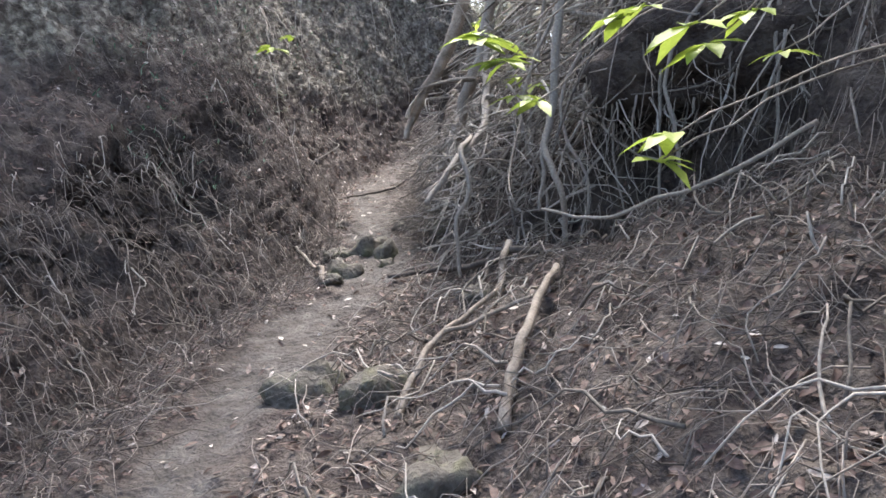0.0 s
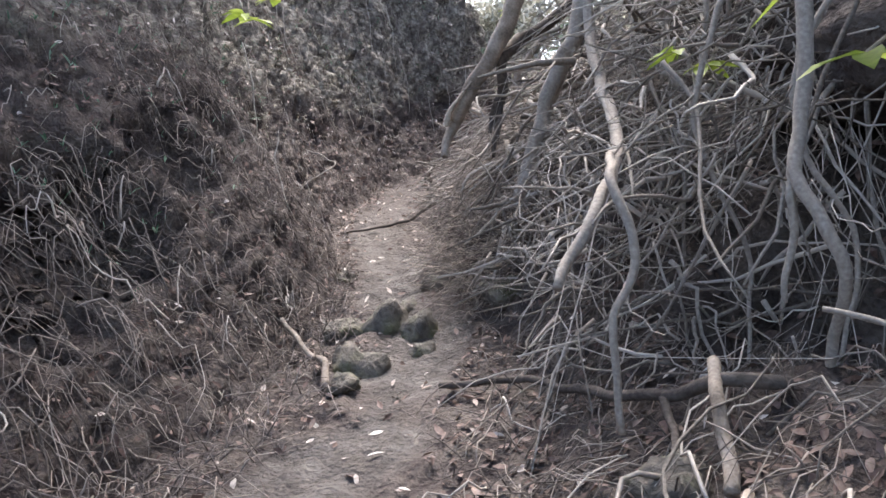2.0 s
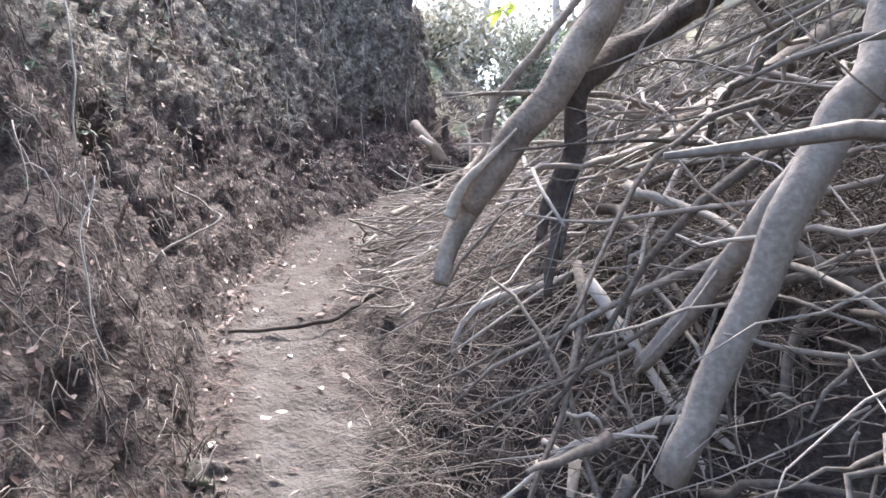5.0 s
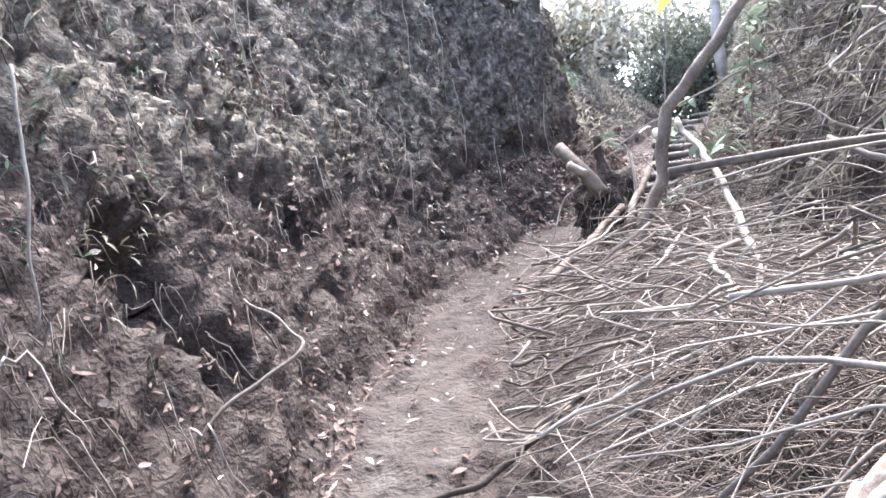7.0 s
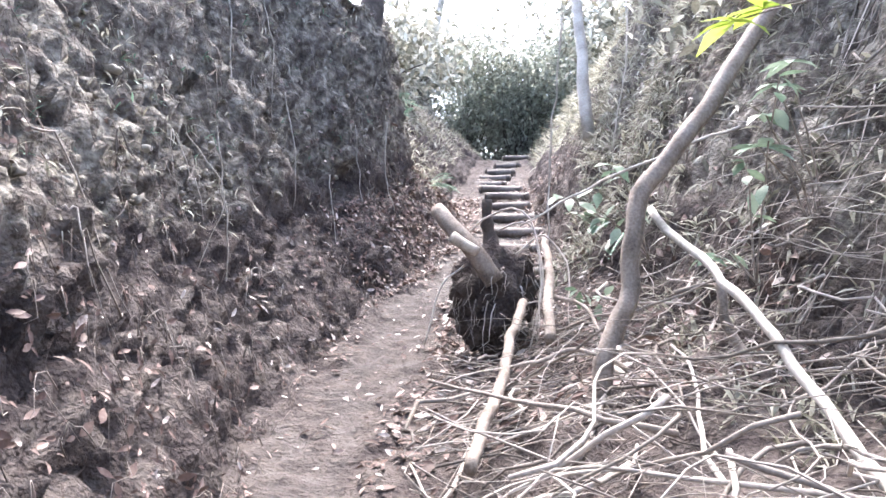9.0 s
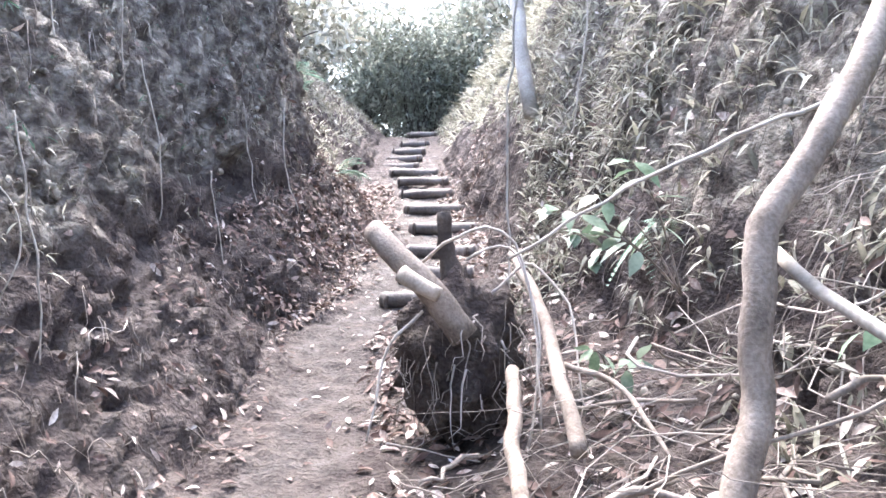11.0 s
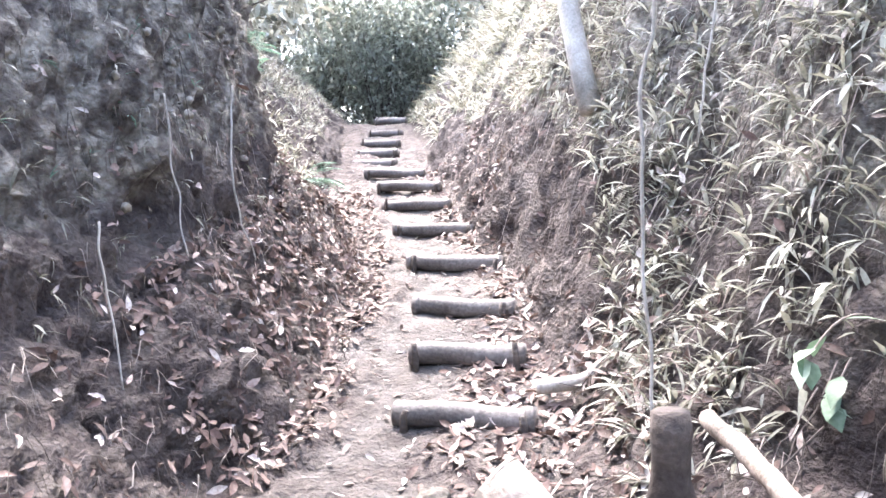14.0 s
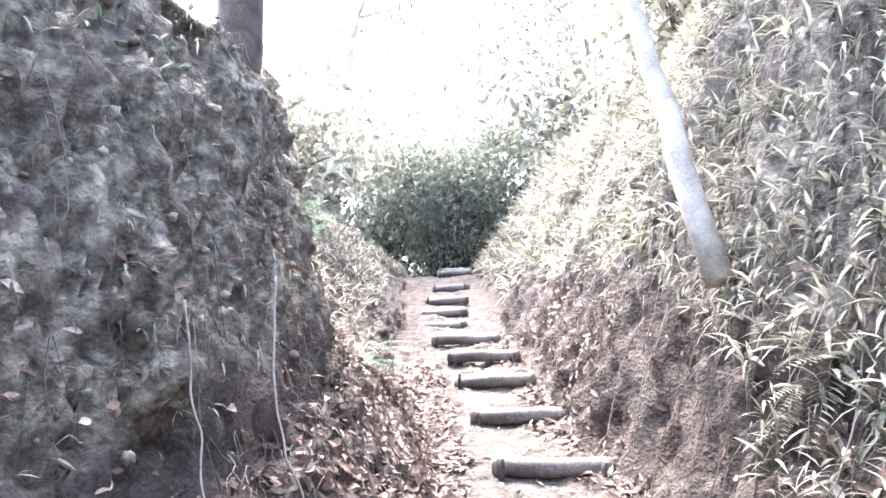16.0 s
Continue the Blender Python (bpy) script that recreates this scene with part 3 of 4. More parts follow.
# ---- log steps ----
def log_step(x, y, z, length, r, turn, seed):
    random.seed(seed)
    root = tagged(new("log_step"), "weathered grey log laid across the path as a step", "step", "log steps up the gully")
    b = Batch()
    n = 14
    pts, base = [], len(b.v)
    for i in range(n + 1):
        t = i / n - 0.5
        pts.append(Vector((t * length, 0.008 * math.sin(t * 7 + seed), r + 0.006 * math.sin(t * 5 + seed))))
    b.tube(pts, r, r * 0.97, 16, 0.5, 0.05)
    log = new("log", b.mesh("log", LOGWOOD))
    log.parent = root
    for end in (-1, 1):
        ring = Batch()
        cx = end * length * 0.5
        ring.tube([Vector((cx - end * 0.035, 0, r)), Vector((cx - end * 0.02, 0, r)), Vector((cx + end * 0.006, 0, r))], r * 1.06, r * 1.0, 16, 0.5)
        ob = new("log_end", ring.mesh("log_end", LOGWOOD))
        ob.parent = root
        if random.random() < 0.75:
            st = Batch()
            sx = end * length * rnd(0.40, 0.46)
            st.tube([Vector((sx, -r - 0.018, -0.12)), Vector((sx, -r - 0.02, 0.06)), Vector((sx + rnd(-0.01, 0.01), -r - 0.016, 2 * r + rnd(-0.03, 0.02)))], 0.018, 0.015, 8, 0.5)
            ob = new("stake", st.mesh("stake", DARKBARK))
            ob.parent = root
    root.matrix_world = pose(x, y, z, 0, rnd(-1.5, 1.5), turn)
    return root


STEPS = [(-5.86, 16.14, 2.46, 0.60), (-5.88, 16.80, 2.61, 0.58), (-5.94, 17.5, 2.77, 0.62), (-6.06, 18.42, 2.98, 0.68), (-6.3, 19.39, 3.2, 0.68),
         (-6.55, 20.3, 3.42, 0.68), (-6.72, 21.05, 3.63, 0.68), (-6.98, 21.78, 3.81, 0.70), (-7.4, 22.9, 4.0, 0.6), (-7.5, 23.7, 4.2, 0.6),
         (-7.6, 24.6, 4.42, 0.6), (-7.75, 26.0, 4.72, 0.6), (-8.0, 28.2, 5.2, 0.65), (-8.2, 29.6, 5.4, 0.65)]
for i, (x, y, top, length) in enumerate(STEPS):
    log_step(x, y, top - 0.116, length, 0.058, -10 + 5 * math.sin(i * 2.1), 40 + i)
random.seed(7)


# ---- stones ----
def rock(name, p, size, seed, label, mat=None):
    bm = bmesh.new()
    bmesh.ops.create_icosphere(bm, subdivisions=3, radius=1)
    for v in bm.verts:
        q = v.co * 1.1 + Vector((seed * 3.1, 0, 0))
        k = 1 + 0.55 * noise.noise(q) + 0.36 * noise.noise(q * 2.6) + 0.14 * noise.noise(q * 6) + 0.07 * noise.noise(q * 14)
        v.co = Vector((v.co.x * size[0] * k, v.co.y * size[1] * k, max(-0.4, v.co.z) * size[2] * k))
    me = bpy.data.meshes.new(name)
    bm.to_mesh(me)
    bm.free()
    me.materials.append(mat or STONE)
    for f in me.polygons:
        f.use_smooth = True
    ob = tagged(new(name, me), label, "stone", "stones in the path")
    ob.matrix_world = Matrix.Translation(p) @ pose(0, 0, 0, 0, 0, seed * 47)
    return ob


for i, (x, y, sx, sy, sz) in enumerate([(-2.0, 6.0, 0.19, 0.13, 0.15), (-1.66, 6.02, 0.2, 0.12, 0.12), (-1.02, 5.42, 0.19, 0.14, 0.13), (-3.28, 7.86, 0.13, 0.11, 0.14),
                                        (-3.4, 8.36, 0.13, 0.11, 0.15), (-3.2, 8.32, 0.12, 0.1, 0.14), (-2.82, 8.58, 0.16, 0.12, 0.11), (-3.62, 8.25, 0.11, 0.1, 0.07), (-1.6, 6.9, 0.15, 0.11, 0.1),
                                        (-3.18, 7.62, 0.08, 0.07, 0.06), (-4.15, 9.0, 0.1, 0.08, 0.05), (-3.4, 8.9, 0.09, 0.07, 0.05), (-3.52, 9.15, 0.08, 0.06, 0.04), (-3.45, 8.62, 0.1, 0.07, 0.06), (-3.05, 8.1, 0.07, 0.06, 0.05), (-4.8, 14.0, 0.13, 0.1, 0.1), (-5.95, 15.6, 0.12, 0.1, 0.06), (-2.9, 9.35, 0.14, 0.1, 0.1)]):
    rock("stone", on_land(x, y, -sz * 0.35), (sx, sy, sz), i + 1, "mossy rounded stone half buried in the mud")


# ---- branches and trunks ----
limb("hanging_branch", BARK, [([(-3.19, 8.82, 1.80), (-3.15, 8.82, 1.87), (-3.07, 8.83, 1.98), (-2.96, 8.88, 2.14), (-2.88, 8.93, 2.33), (-2.82, 9.1, 2.7), (-2.7, 9.4, 3.4), (-2.4, 9.6, 4.6)], 0.036, 0.06),
                              ([(-3.235, 8.755, 1.60), (-3.225, 8.78, 1.68), (-3.2, 8.82, 1.76), (-3.16, 8.84, 1.86)], 0.021, 0.036)],
     "thick bare branch with a broken end hanging over the path", "branch", 18, knobs=0.04)
limb("branch_scar", CUTWOOD, [([(-3.222, 8.765, 1.765), (-3.195, 8.762, 1.83), (-3.15, 8.762, 1.895), (-3.1, 8.77, 1.95), (-3.05, 8.785, 2.0)], 0.02, 0.003)], "pale splintered wood torn from a hanging branch", "wood", 7, knobs=0.35)
limb("hanging_branch", DARKBARK, [([(-2.965, 8.85, 1.58), (-2.97, 8.89, 1.73), (-2.97, 8.92, 1.85), (-2.95, 8.95, 1.98), (-2.93, 8.96, 2.16), (-2.8, 9.18, 2.32), (-2.62, 9.4, 2.52), (-2.3, 9.8, 2.95)], 0.013, 0.05),
                                  ([(-3.02, 8.89, 1.72), (-3.0, 8.92, 1.85), (-2.96, 8.95, 1.98)], 0.012, 0.026), ([(-2.945, 8.87, 1.68), (-2.95, 8.91, 1.82), (-2.94, 8.95, 2.0)], 0.005, 0.02)],
     "dark splintered branch hanging beside a thicker one", "branch", 8, knobs=0.3)
limb("fallen_limb", DARKBARK, [([(-3.25, 10.55, 1.88), (-2.9, 10.55, 1.98), (-2.6, 10.5, 2.08), (-2.0, 10.5, 2.3)], 0.06, 0.055)], "dark fallen trunk lying over the brush heap", "trunk")
limb("leaning_branch", BARK, [([(-2.95, 9.6, 2.0), (-2.5, 10.0, 2.35), (-1.8, 10.6, 3.0), (-1.0, 11.2, 4.0)], 0.045, 0.05)], "bare branch leaning up from the bank", "branch")
limb("forked_root", ROOT, [([(-1.88, 6.82, 1.02), (-1.86, 6.9, 1.1), (-1.82, 7.0, 1.2), (-1.84, 7.2, 1.32), (-1.92, 7.6, 1.48), (-2.09, 8.0, 1.75), (-2.24, 8.34, 2.16), (-2.3, 8.7, 3.2)], 0.014, 0.028),
                           ([(-1.76, 6.92, 0.62), (-1.76, 6.92, 0.91), (-1.71, 7.0, 1.08), (-1.79, 7.07, 1.3), (-1.88, 7.35, 1.4)], 0.01, 0.016)],
     "thick forked pale root hanging before the bank", "root")
limb("forked_root", ROOT, [([(-2.6, 8.3, 1.3), (-2.47, 8.3, 1.67), (-2.36, 8.32, 1.92), (-2.28, 8.36, 2.15), (-2.2, 8.7, 3.2)], 0.03, 0.042), ([(-2.7, 8.6, 1.45), (-2.55, 8.5, 1.65), (-2.36, 8.36, 1.92)], 0.018, 0.028)],
     "stout forked stem rising from the root bank", "root")
limb("hanging_root", ROOT, [([(-1.32, 7.17, 0.58), (-1.25, 7.18, 0.82), (-1.22, 7.05, 1.05), (-1.32, 7.11, 1.29), (-1.3, 7.2, 1.5), (-1.29, 7.25, 1.75), (-1.25, 7.5, 2.6)], 0.012, 0.026), ([(-1.36, 7.1, 0.95), (-1.34, 7.1, 1.1), (-1.32, 7.11, 1.29)], 0.008, 0.014)], "long crooked root hanging down to the litter", "root")
limb("fallen_branch", BARK, [(lying([(-0.88, 5.6, 0), (-0.98, 5.95, 0.03), (-1.05, 6.3, 0.06), (-1.13, 6.74, 0.05)]), 0.024, 0.018)], "crooked fallen branch lying on the leaf litter", "branch")
limb("fallen_branch", BARK, [(lying([(-1.43, 5.8, 0), (-1.47, 6.0, 0.06), (-1.48, 6.25, 0.1), (-1.4, 6.65, 0.04)]), 0.017, 0.012), (lying([(-1.48, 6.25, 0.1), (-1.3, 6.4, 0.05), (-1.14, 6.5, 0.0)]), 0.012, 0.008)],
     "thin fallen branch lying across stones", "branch")
limb("fallen_branch", DARKBARK, [(lying([(-2.67, 7.58, 0.01), (-2.35, 7.62, 0.05), (-1.93, 7.28, 0.06), (-1.7, 7.12, 0.08), (-1.5, 7.05, 0.08), (-1.35, 7.1, 0.0)]), 0.013, 0.022), (lying([(-1.7, 7.12, 0.08), (-1.62, 6.95, 0.06), (-1.57, 6.75, 0.0)]), 0.013, 0.008)], "dark dead forked branch at the path's edge", "branch")
limb("sawn_stub", BARK, [(lying([(-1.46, 6.75, 0), (-1.5, 6.95, 0.08), (-1.54, 7.1, 0.13)]), 0.019, 0.018)], "short sawn stub standing out of the litter", "branch")
limb("fallen_branch", BARK, [(lying([(-3.85, 8.05, 0), (-3.55, 7.85, 0.04), (-3.35, 7.72, 0.03), (-3.22, 7.55, 0)]), 0.013, 0.018)], "half-buried stick beside the stones", "branch")
limb("path_stick", DARKBARK, [(lying([(-4.92, 10.12, 0), (-4.7, 10.2, 0), (-4.5, 10.36, 0.02), (-4.3, 10.6, 0.02)]), 0.009, 0.014)], "dark stick lying across the mud path", "stick")
limb("root_loop", ROOT, [([(-5.1, 9.75, 1.55), (-5.06, 9.95, 1.68), (-5.0, 10.12, 1.78), (-5.15, 10.2, 1.85), (-5.35, 10.2, 1.95)], 0.007, 0.006)], "looping bare root on the earth wall", "root")
limb("leaning_branch", BARK, [([(-4.53, 12.56, 1.77), (-4.58, 12.62, 2.19), (-4.49, 12.72, 2.44), (-4.46, 12.78, 2.82), (-4.21, 12.95, 3.22), (-3.81, 13.31, 3.92)], 0.042, 0.036)],
     "crooked bare trunk leaning over the sticks", "trunk")
limb("leaning_pole", BARK, [([(-4.88, 13.2, 2.2), (-4.94, 13.62, 2.4), (-5.08, 14.37, 2.65), (-5.17, 14.85, 2.75)], 0.027, 0.024), ([(-4.95, 13.65, 2.4), (-4.75, 13.5, 2.35), (-4.62, 13.2, 2.2)], 0.012, 0.008)],
     "bare pole propped against the root ball", "pole")
limb("leaning_pole", BARK, [([(-4.95, 11.99, 1.88), (-5.0, 12.6, 2.02), (-5.06, 13.2, 2.18), (-5.1, 13.75, 2.36)], 0.024, 0.026)], "bare crooked pole lying up the brush heap", "pole")
limb("leaning_pole", PALEBARK, [([(-4.42, 12.85, 2.8), (-4.1, 12.3, 2.45), (-3.85, 11.8, 2.1), (-3.7, 11.3, 1.85)], 0.016, 0.02)], "slim pale pole leaning by the trunk", "pole")
limb("leaning_pole", PALEBARK, [([(-4.6, 13.0, 2.15), (-4.25, 12.5, 1.95), (-4.0, 12.0, 1.8)], 0.015, 0.018)], "slim pale pole lying on the brush", "pole")
limb("leaning_pole", BARK, [([(-4.15, 12.9, 2.5), (-4.05, 12.8, 2.2), (-3.9, 12.6, 1.95)], 0.02, 0.022)], "short leaning branch in the brush", "pole")
limb("fallen_branch", PALEBARK, [([(-5.55, 16.33, 2.49), (-5.36, 16.34, 2.52), (-5.19, 16.31, 2.62), (-5.06, 15.86, 2.57), (-4.95, 15.47, 2.54)], 0.034, 0.026), ([(-5.1, 16.01, 2.6), (-5.05, 15.86, 2.52), (-5.02, 15.66, 2.46)], 0.015, 0.012)],
     "smooth bare branch lying by the lowest step", "branch", 12)
limb("arched_root", ROOT, [([(-4.9, 12.85, 2.12), (-4.7, 12.9, 2.2), (-4.45, 12.75, 2.1), (-4.3, 12.4, 1.9)], 0.01, 0.012)], "thin arched root over the leaves", "root")
limb("right_bank_branch", PALEBARK, [([(-5.1, 13.6, 2.75), (-4.8, 13.7, 2.95), (-4.4, 13.8, 3.15), (-3.9, 13.9, 3.35)], 0.005, 0.009)], "thin pale twig reaching from the bank", "twig")


# ---- stump with root ball ----
def stump():
    root = tagged(new("uprooted_stump"), "uprooted stump with sawn log and earthy root ball beside the path", "stump")
    bm = bmesh.new()
    bmesh.ops.create_icosphere(bm, subdivisions=4, radius=1)
    for v in bm.verts:
        q = v.co * 1.7
        k = 1 + 0.3 * noise.noise(q) + 0.32 * noise.noise(q * 2.2) + 0.16 * noise.noise(q * 5) + 0.08 * noise.noise(q * 11)
        v.co = Vector((v.co.x * 0.25 * k, v.co.y * 0.22 * k, v.co.z * 0.31 * k))
    me = bpy.data.meshes.new("root_ball")
    bm.to_mesh(me)
    bm.free()
    me.materials.append(EARTH)
    for f in me.polygons:
        f.use_smooth = True
    ball = new("root_ball", me)
    ball.location = (-5.33, 14.12, 2.34)
    b = Batch()
    b.tube(bend([(-5.68, 13.98, 2.87), (-5.55, 13.9, 2.75), (-5.42, 13.87, 2.62), (-5.3, 13.9, 2.45)], 14, 0.008), 0.048, 0.06, 14, 0.5, 0.06)
    log = new("log", b.mesh("log", BARK))
    c = Batch()
    c.tube([Vector((-5.684, 13.982, 2.873)), Vector((-5.68, 13.98, 2.87))], 0.044, 0.047, 14, 0.5)
    c2 = Batch()
    c2.tube(bend([(-5.53, 13.80, 2.70), (-5.46, 13.78, 2.66), (-5.38, 13.77, 2.62)], 6), 0.036, 0.03, 10, 0.5)
    side_cut = tagged(new("split_face", c2.mesh("split_face", CUTWOOD)), "pale split wood face")
    cut = tagged(new("sawn_face", c.mesh("sawn_face", CUTWOOD)), "pale sawn wood face")
    k = Batch()
    k.tube(bend([(-5.38, 14.12, 2.6), (-5.4, 14.12, 2.8), (-5.42, 14.1, 2.93)], 8, 0.02), 0.05, 0.026, 10, 0.5, 0.45)
    knob = new("snag", k.mesh("snag", DARKBARK))
    w = Batch()
    for i in range(120):
        a = rnd(0, 6.28)
        p = Vector((-5.33 + 0.23 * math.cos(a), 14.1 + 0.2 * math.sin(a), 2.36 + rnd(-0.15, 0.22)))
        d = Vector((math.cos(a) * rnd(0, 0.4), math.sin(a) * rnd(0, 0.4) - 0.1, -rnd(0.2, 1)))
        L = rnd(0.1, 0.4)
        w.tube([p + d * (L * t) + gauss3(0.015) for t in (0, 0.2, 0.4, 0.6, 0.8, 1)], rnd(0.002, 0.006), 0.0012, 4)
    for ctrl in ([(-5.45, 13.85, 2.55), (-5.55, 13.75, 2.45), (-5.6, 13.68, 2.3), (-5.62, 13.6, 2.1)], [(-5.3, 13.95, 2.75), (-5.15, 14.0, 2.8), (-5.05, 13.9, 2.65), (-5.0, 13.75, 2.4), (-5.05, 13.6, 2.1)],
                 [(-5.5, 14.0, 2.72), (-5.3, 13.9, 2.86), (-5.1, 13.9, 2.82), (-5.02, 13.8, 2.5), (-5.0, 13.6, 2.15)], [(-5.2, 14.0, 2.6), (-5.05, 14.05, 2.72), (-4.9, 13.95, 2.55), (-4.85, 13.7, 2.2)]):
        w.tube(bend(ctrl, 14, 0.02), 0.007, 0.004, 6, 0.9)
    roots = new("roots", w.mesh("roots", ROOT))
    for o in (ball, log, cut, side_cut, knob, roots):
        o.parent = root


stump()


# ---- leafy plants ----
def palm_leaf(b, stem, p, d, size, count=5):
    side = d.cross(Vector((0, 0, 1))).normalized()
    for k in range(count):
        a = (k - (count - 1) / 2) * 0.75
        v = d * math.cos(a) + side * math.sin(a) + Vector((0, 0, rnd(-0.25, 0.15)))
        b.leaf(p, v, Vector((0, 0, 1)) + gauss3(0.15), size * rnd(0.75, 1.1), size * rnd(0.34, 0.44), rnd(0.1, 0.4), rnd(0.3, 1), 0.1)


def sprig(places, size, mat, stem_to, label, name="sapling_sprig", count=5):
    root = tagged(new(name), label, "plant", "leafy sprigs")
    b, s = Batch(), Batch()
    for p in places:
        p = Vector(p)
        palm_leaf(b, s, p, Vector((rnd(-1, 1), rnd(-1, -0.2), rnd(-0.2, 0.1))).normalized(), size, count)
        s.tube(bend([p, (p + Vector(stem_to)) / 2 + Vector((0, 0, 0.06)), Vector(stem_to)], 10, 0.02), 0.003, 0.007, 5, 0.5)
    leaves = new("leaves", b.mesh("leaves", mat))
    twig = new("twig", s.mesh("twig", BARK))
    for o in (leaves, twig):
        o.parent = root
    return root


sprig([(-0.99, 6.28, 1.39), (-1.15, 6.45, 1.45)], 0.15, GREEN, (-0.4, 7.2, 2.0), "sapling sprig with bright yellow-green leaves")
sprig([(-0.30, 5.65, 1.15), (-0.36, 5.7, 1.08)], 0.15, GREEN, (0.6, 6.6, 1.5), "bright green sprig arching out from the bank")
sprig([(-1.30, 6.45, 1.72), (-1.2, 6.5, 1.62)], 0.19, GREEN, (-0.6, 7.2, 2.3), "yellow-green leaves on a thin drooping twig")
sprig([(-0.55, 6.03, 1.6), (-0.5, 6.1, 1.64)], 0.17, GREEN, (0.1, 7.0, 2.2), "bright green leaves on an overhanging twig")
sprig([(-0.35, 6.15, 1.56), (-0.3, 6.2, 1.5)], 0.19, GREEN, (0.4, 7.0, 2.1), "large bright green leaves on a twig")
sprig([(-0.16, 6.26, 1.6)], 0.17, GREEN, (0.5, 7.0, 2.2), "bright green sprig under the canopy")
sprig([(-0.07, 6.31, 1.45)], 0.12, GREEN, (0.6, 7.0, 1.9), "small bright green sprig on the bank")
sprig([(-1.26, 6.31, 1.68), (-1.2, 6.4, 1.6), (-1.32, 6.45, 1.75)], 0.18, GREEN, (-0.7, 7.2, 2.3), "cluster of yellow-green leaves on a drooping twig")
sprig([(-3.76, 7.79, 2.28), (-3.85, 7.95, 2.3), (-3.6, 7.85, 2.34)], 0.13, GREEN, (-4.6, 8.6, 2.9), "green sprig over the dark bank")
sprig([(-1.74, 7.77, 1.78), (-1.66, 7.8, 1.72)], 0.13, GREEN, (-1.2, 8.4, 2.4), "green sprig before the hanging roots")
sprig([(-4.16, 11.98, 3.3), (-4.08, 12.0, 3.34)], 0.15, GREEN, (-3.2, 12.6, 3.6), "bright sprig by the leaning trunk")
sprig([(-3.93, 12.87, 3.3), (-3.98, 12.85, 3.18), (-4.0, 12.85, 3.05), (-3.88, 12.9, 3.4)], 0.14, BROAD, (-3.7, 13.1, 2.6), "pale leafy stem on the bank", count=6)
limb("hanging_twig", ROOT, [([(-1.25, 6.9, 0.95), (-0.96, 6.81, 0.9), (-0.6, 6.75, 0.98), (-0.3, 6.8, 1.1), (-0.02, 6.9, 1.25)], 0.007, 0.011)], "long bare curved twig arching before the bank", "twig")
for x, y, top in ((-1.5, 7.5, 2.3), (-1.28, 7.35, 2.2), (-0.9, 7.5, 2.4), (-0.62, 7.3, 2.2), (-0.3, 7.45, 2.3), (-1.75, 7.8, 2.4), (0.1, 7.4, 2.3), (-1.1, 7.7, 2.5)):
    foot = on_land(x, y, 0.0)
    limb("hanging_root", ROOT, [([foot, foot + Vector((rnd(-0.1, 0.1), 0.03, 0.45)), foot + Vector((rnd(-0.15, 0.15), 0.08, 0.95)), (x + rnd(0, 0.4), y + 0.25, top)], 0.006, 0.013)],
         "crooked bare root hanging down to the litter", "root", 7, "hanging roots")


def broad_plant(base, tips, size, label):
    root = tagged(new("broadleaf_plant"), label, "plant", "broadleaf plants")
    b, s = Batch(), Batch()
    for t in tips:
        line = bend([base, (Vector(base) + Vector(t)) / 2 + Vector((0, 0, 0.08)), t], 10, 0.01)
        s.tube(line, 0.005, 0.003, 5, 0.5)
        for k in (4, 6, 8, 9, 10, 10):
            d = Vector((rnd(-1, 1), rnd(-1, 0.3), rnd(-0.5, 0.2))).normalized()
            b.leaf(line[k], d, Vector((0, 0, 1)) + gauss3(0.25), size * rnd(0.7, 1.2), size * rnd(0.45, 0.6), rnd(0.1, 0.5), rnd(0.2, 1), 0.06)
    for o in (new("leaves", b.mesh("leaves", BROAD)), new("stem", s.mesh("stem", BARK))):
        o.parent = root


broad_plant((-4.45, 14.1, 2.6), [(-4.85, 14.0, 2.85), (-4.78, 14.1, 3.0), (-4.95, 14.05, 2.95), (-4.65, 13.95, 3.12)], 0.13, "plant with broad grey-green leaves on the bank")
broad_plant((-4.72, 13.8, 2.2), [(-4.82, 13.8, 2.42), (-4.65, 13.7, 2.4)], 0.09, "low seedling with round green leaves among litter")
broad_plant((-4.0, 12.9, 2.5), [(-4.05, 12.9, 3.0), (-3.95, 12.7, 3.3), (-4.2, 12.9, 2.6)], 0.1, "pale leafy plant against the bank")
broad_plant((-4.5, 15.3, 2.9), [(-4.85, 15.1, 2.85), (-4.75, 15.2, 2.7)], 0.12, "drooping green plant on the bank")


def fern(p, towards, size, fronds, label, mat=None):
    root = tagged(new("fern"), label, "fern", "ferns on the banks")
    b = Batch()
    for i in range(fronds):
        d = (Vector(towards) + gauss3(0.45)).normalized()
        side = d.cross(Vector((0, 0, 1))).normalized()
        for k in range(16):
            t = k / 15
            c = Vector(p) + d * (size * t) + Vector((0, 0, 0.25 * size * t - 0.5 * size * t * t))
            w = size * 0.3 * math.sin(0.35 + 2.6 * t)
            for s in (-1, 1):
                b.leaf(c, side * s + d * 0.35, Vector((0, 0, 1)), w, size * 0.05, 0.2, rnd(0.3, 0.9), 0.05)
    ob = new("fronds", b.mesh("fronds", mat or FERN))
    ob.parent = root


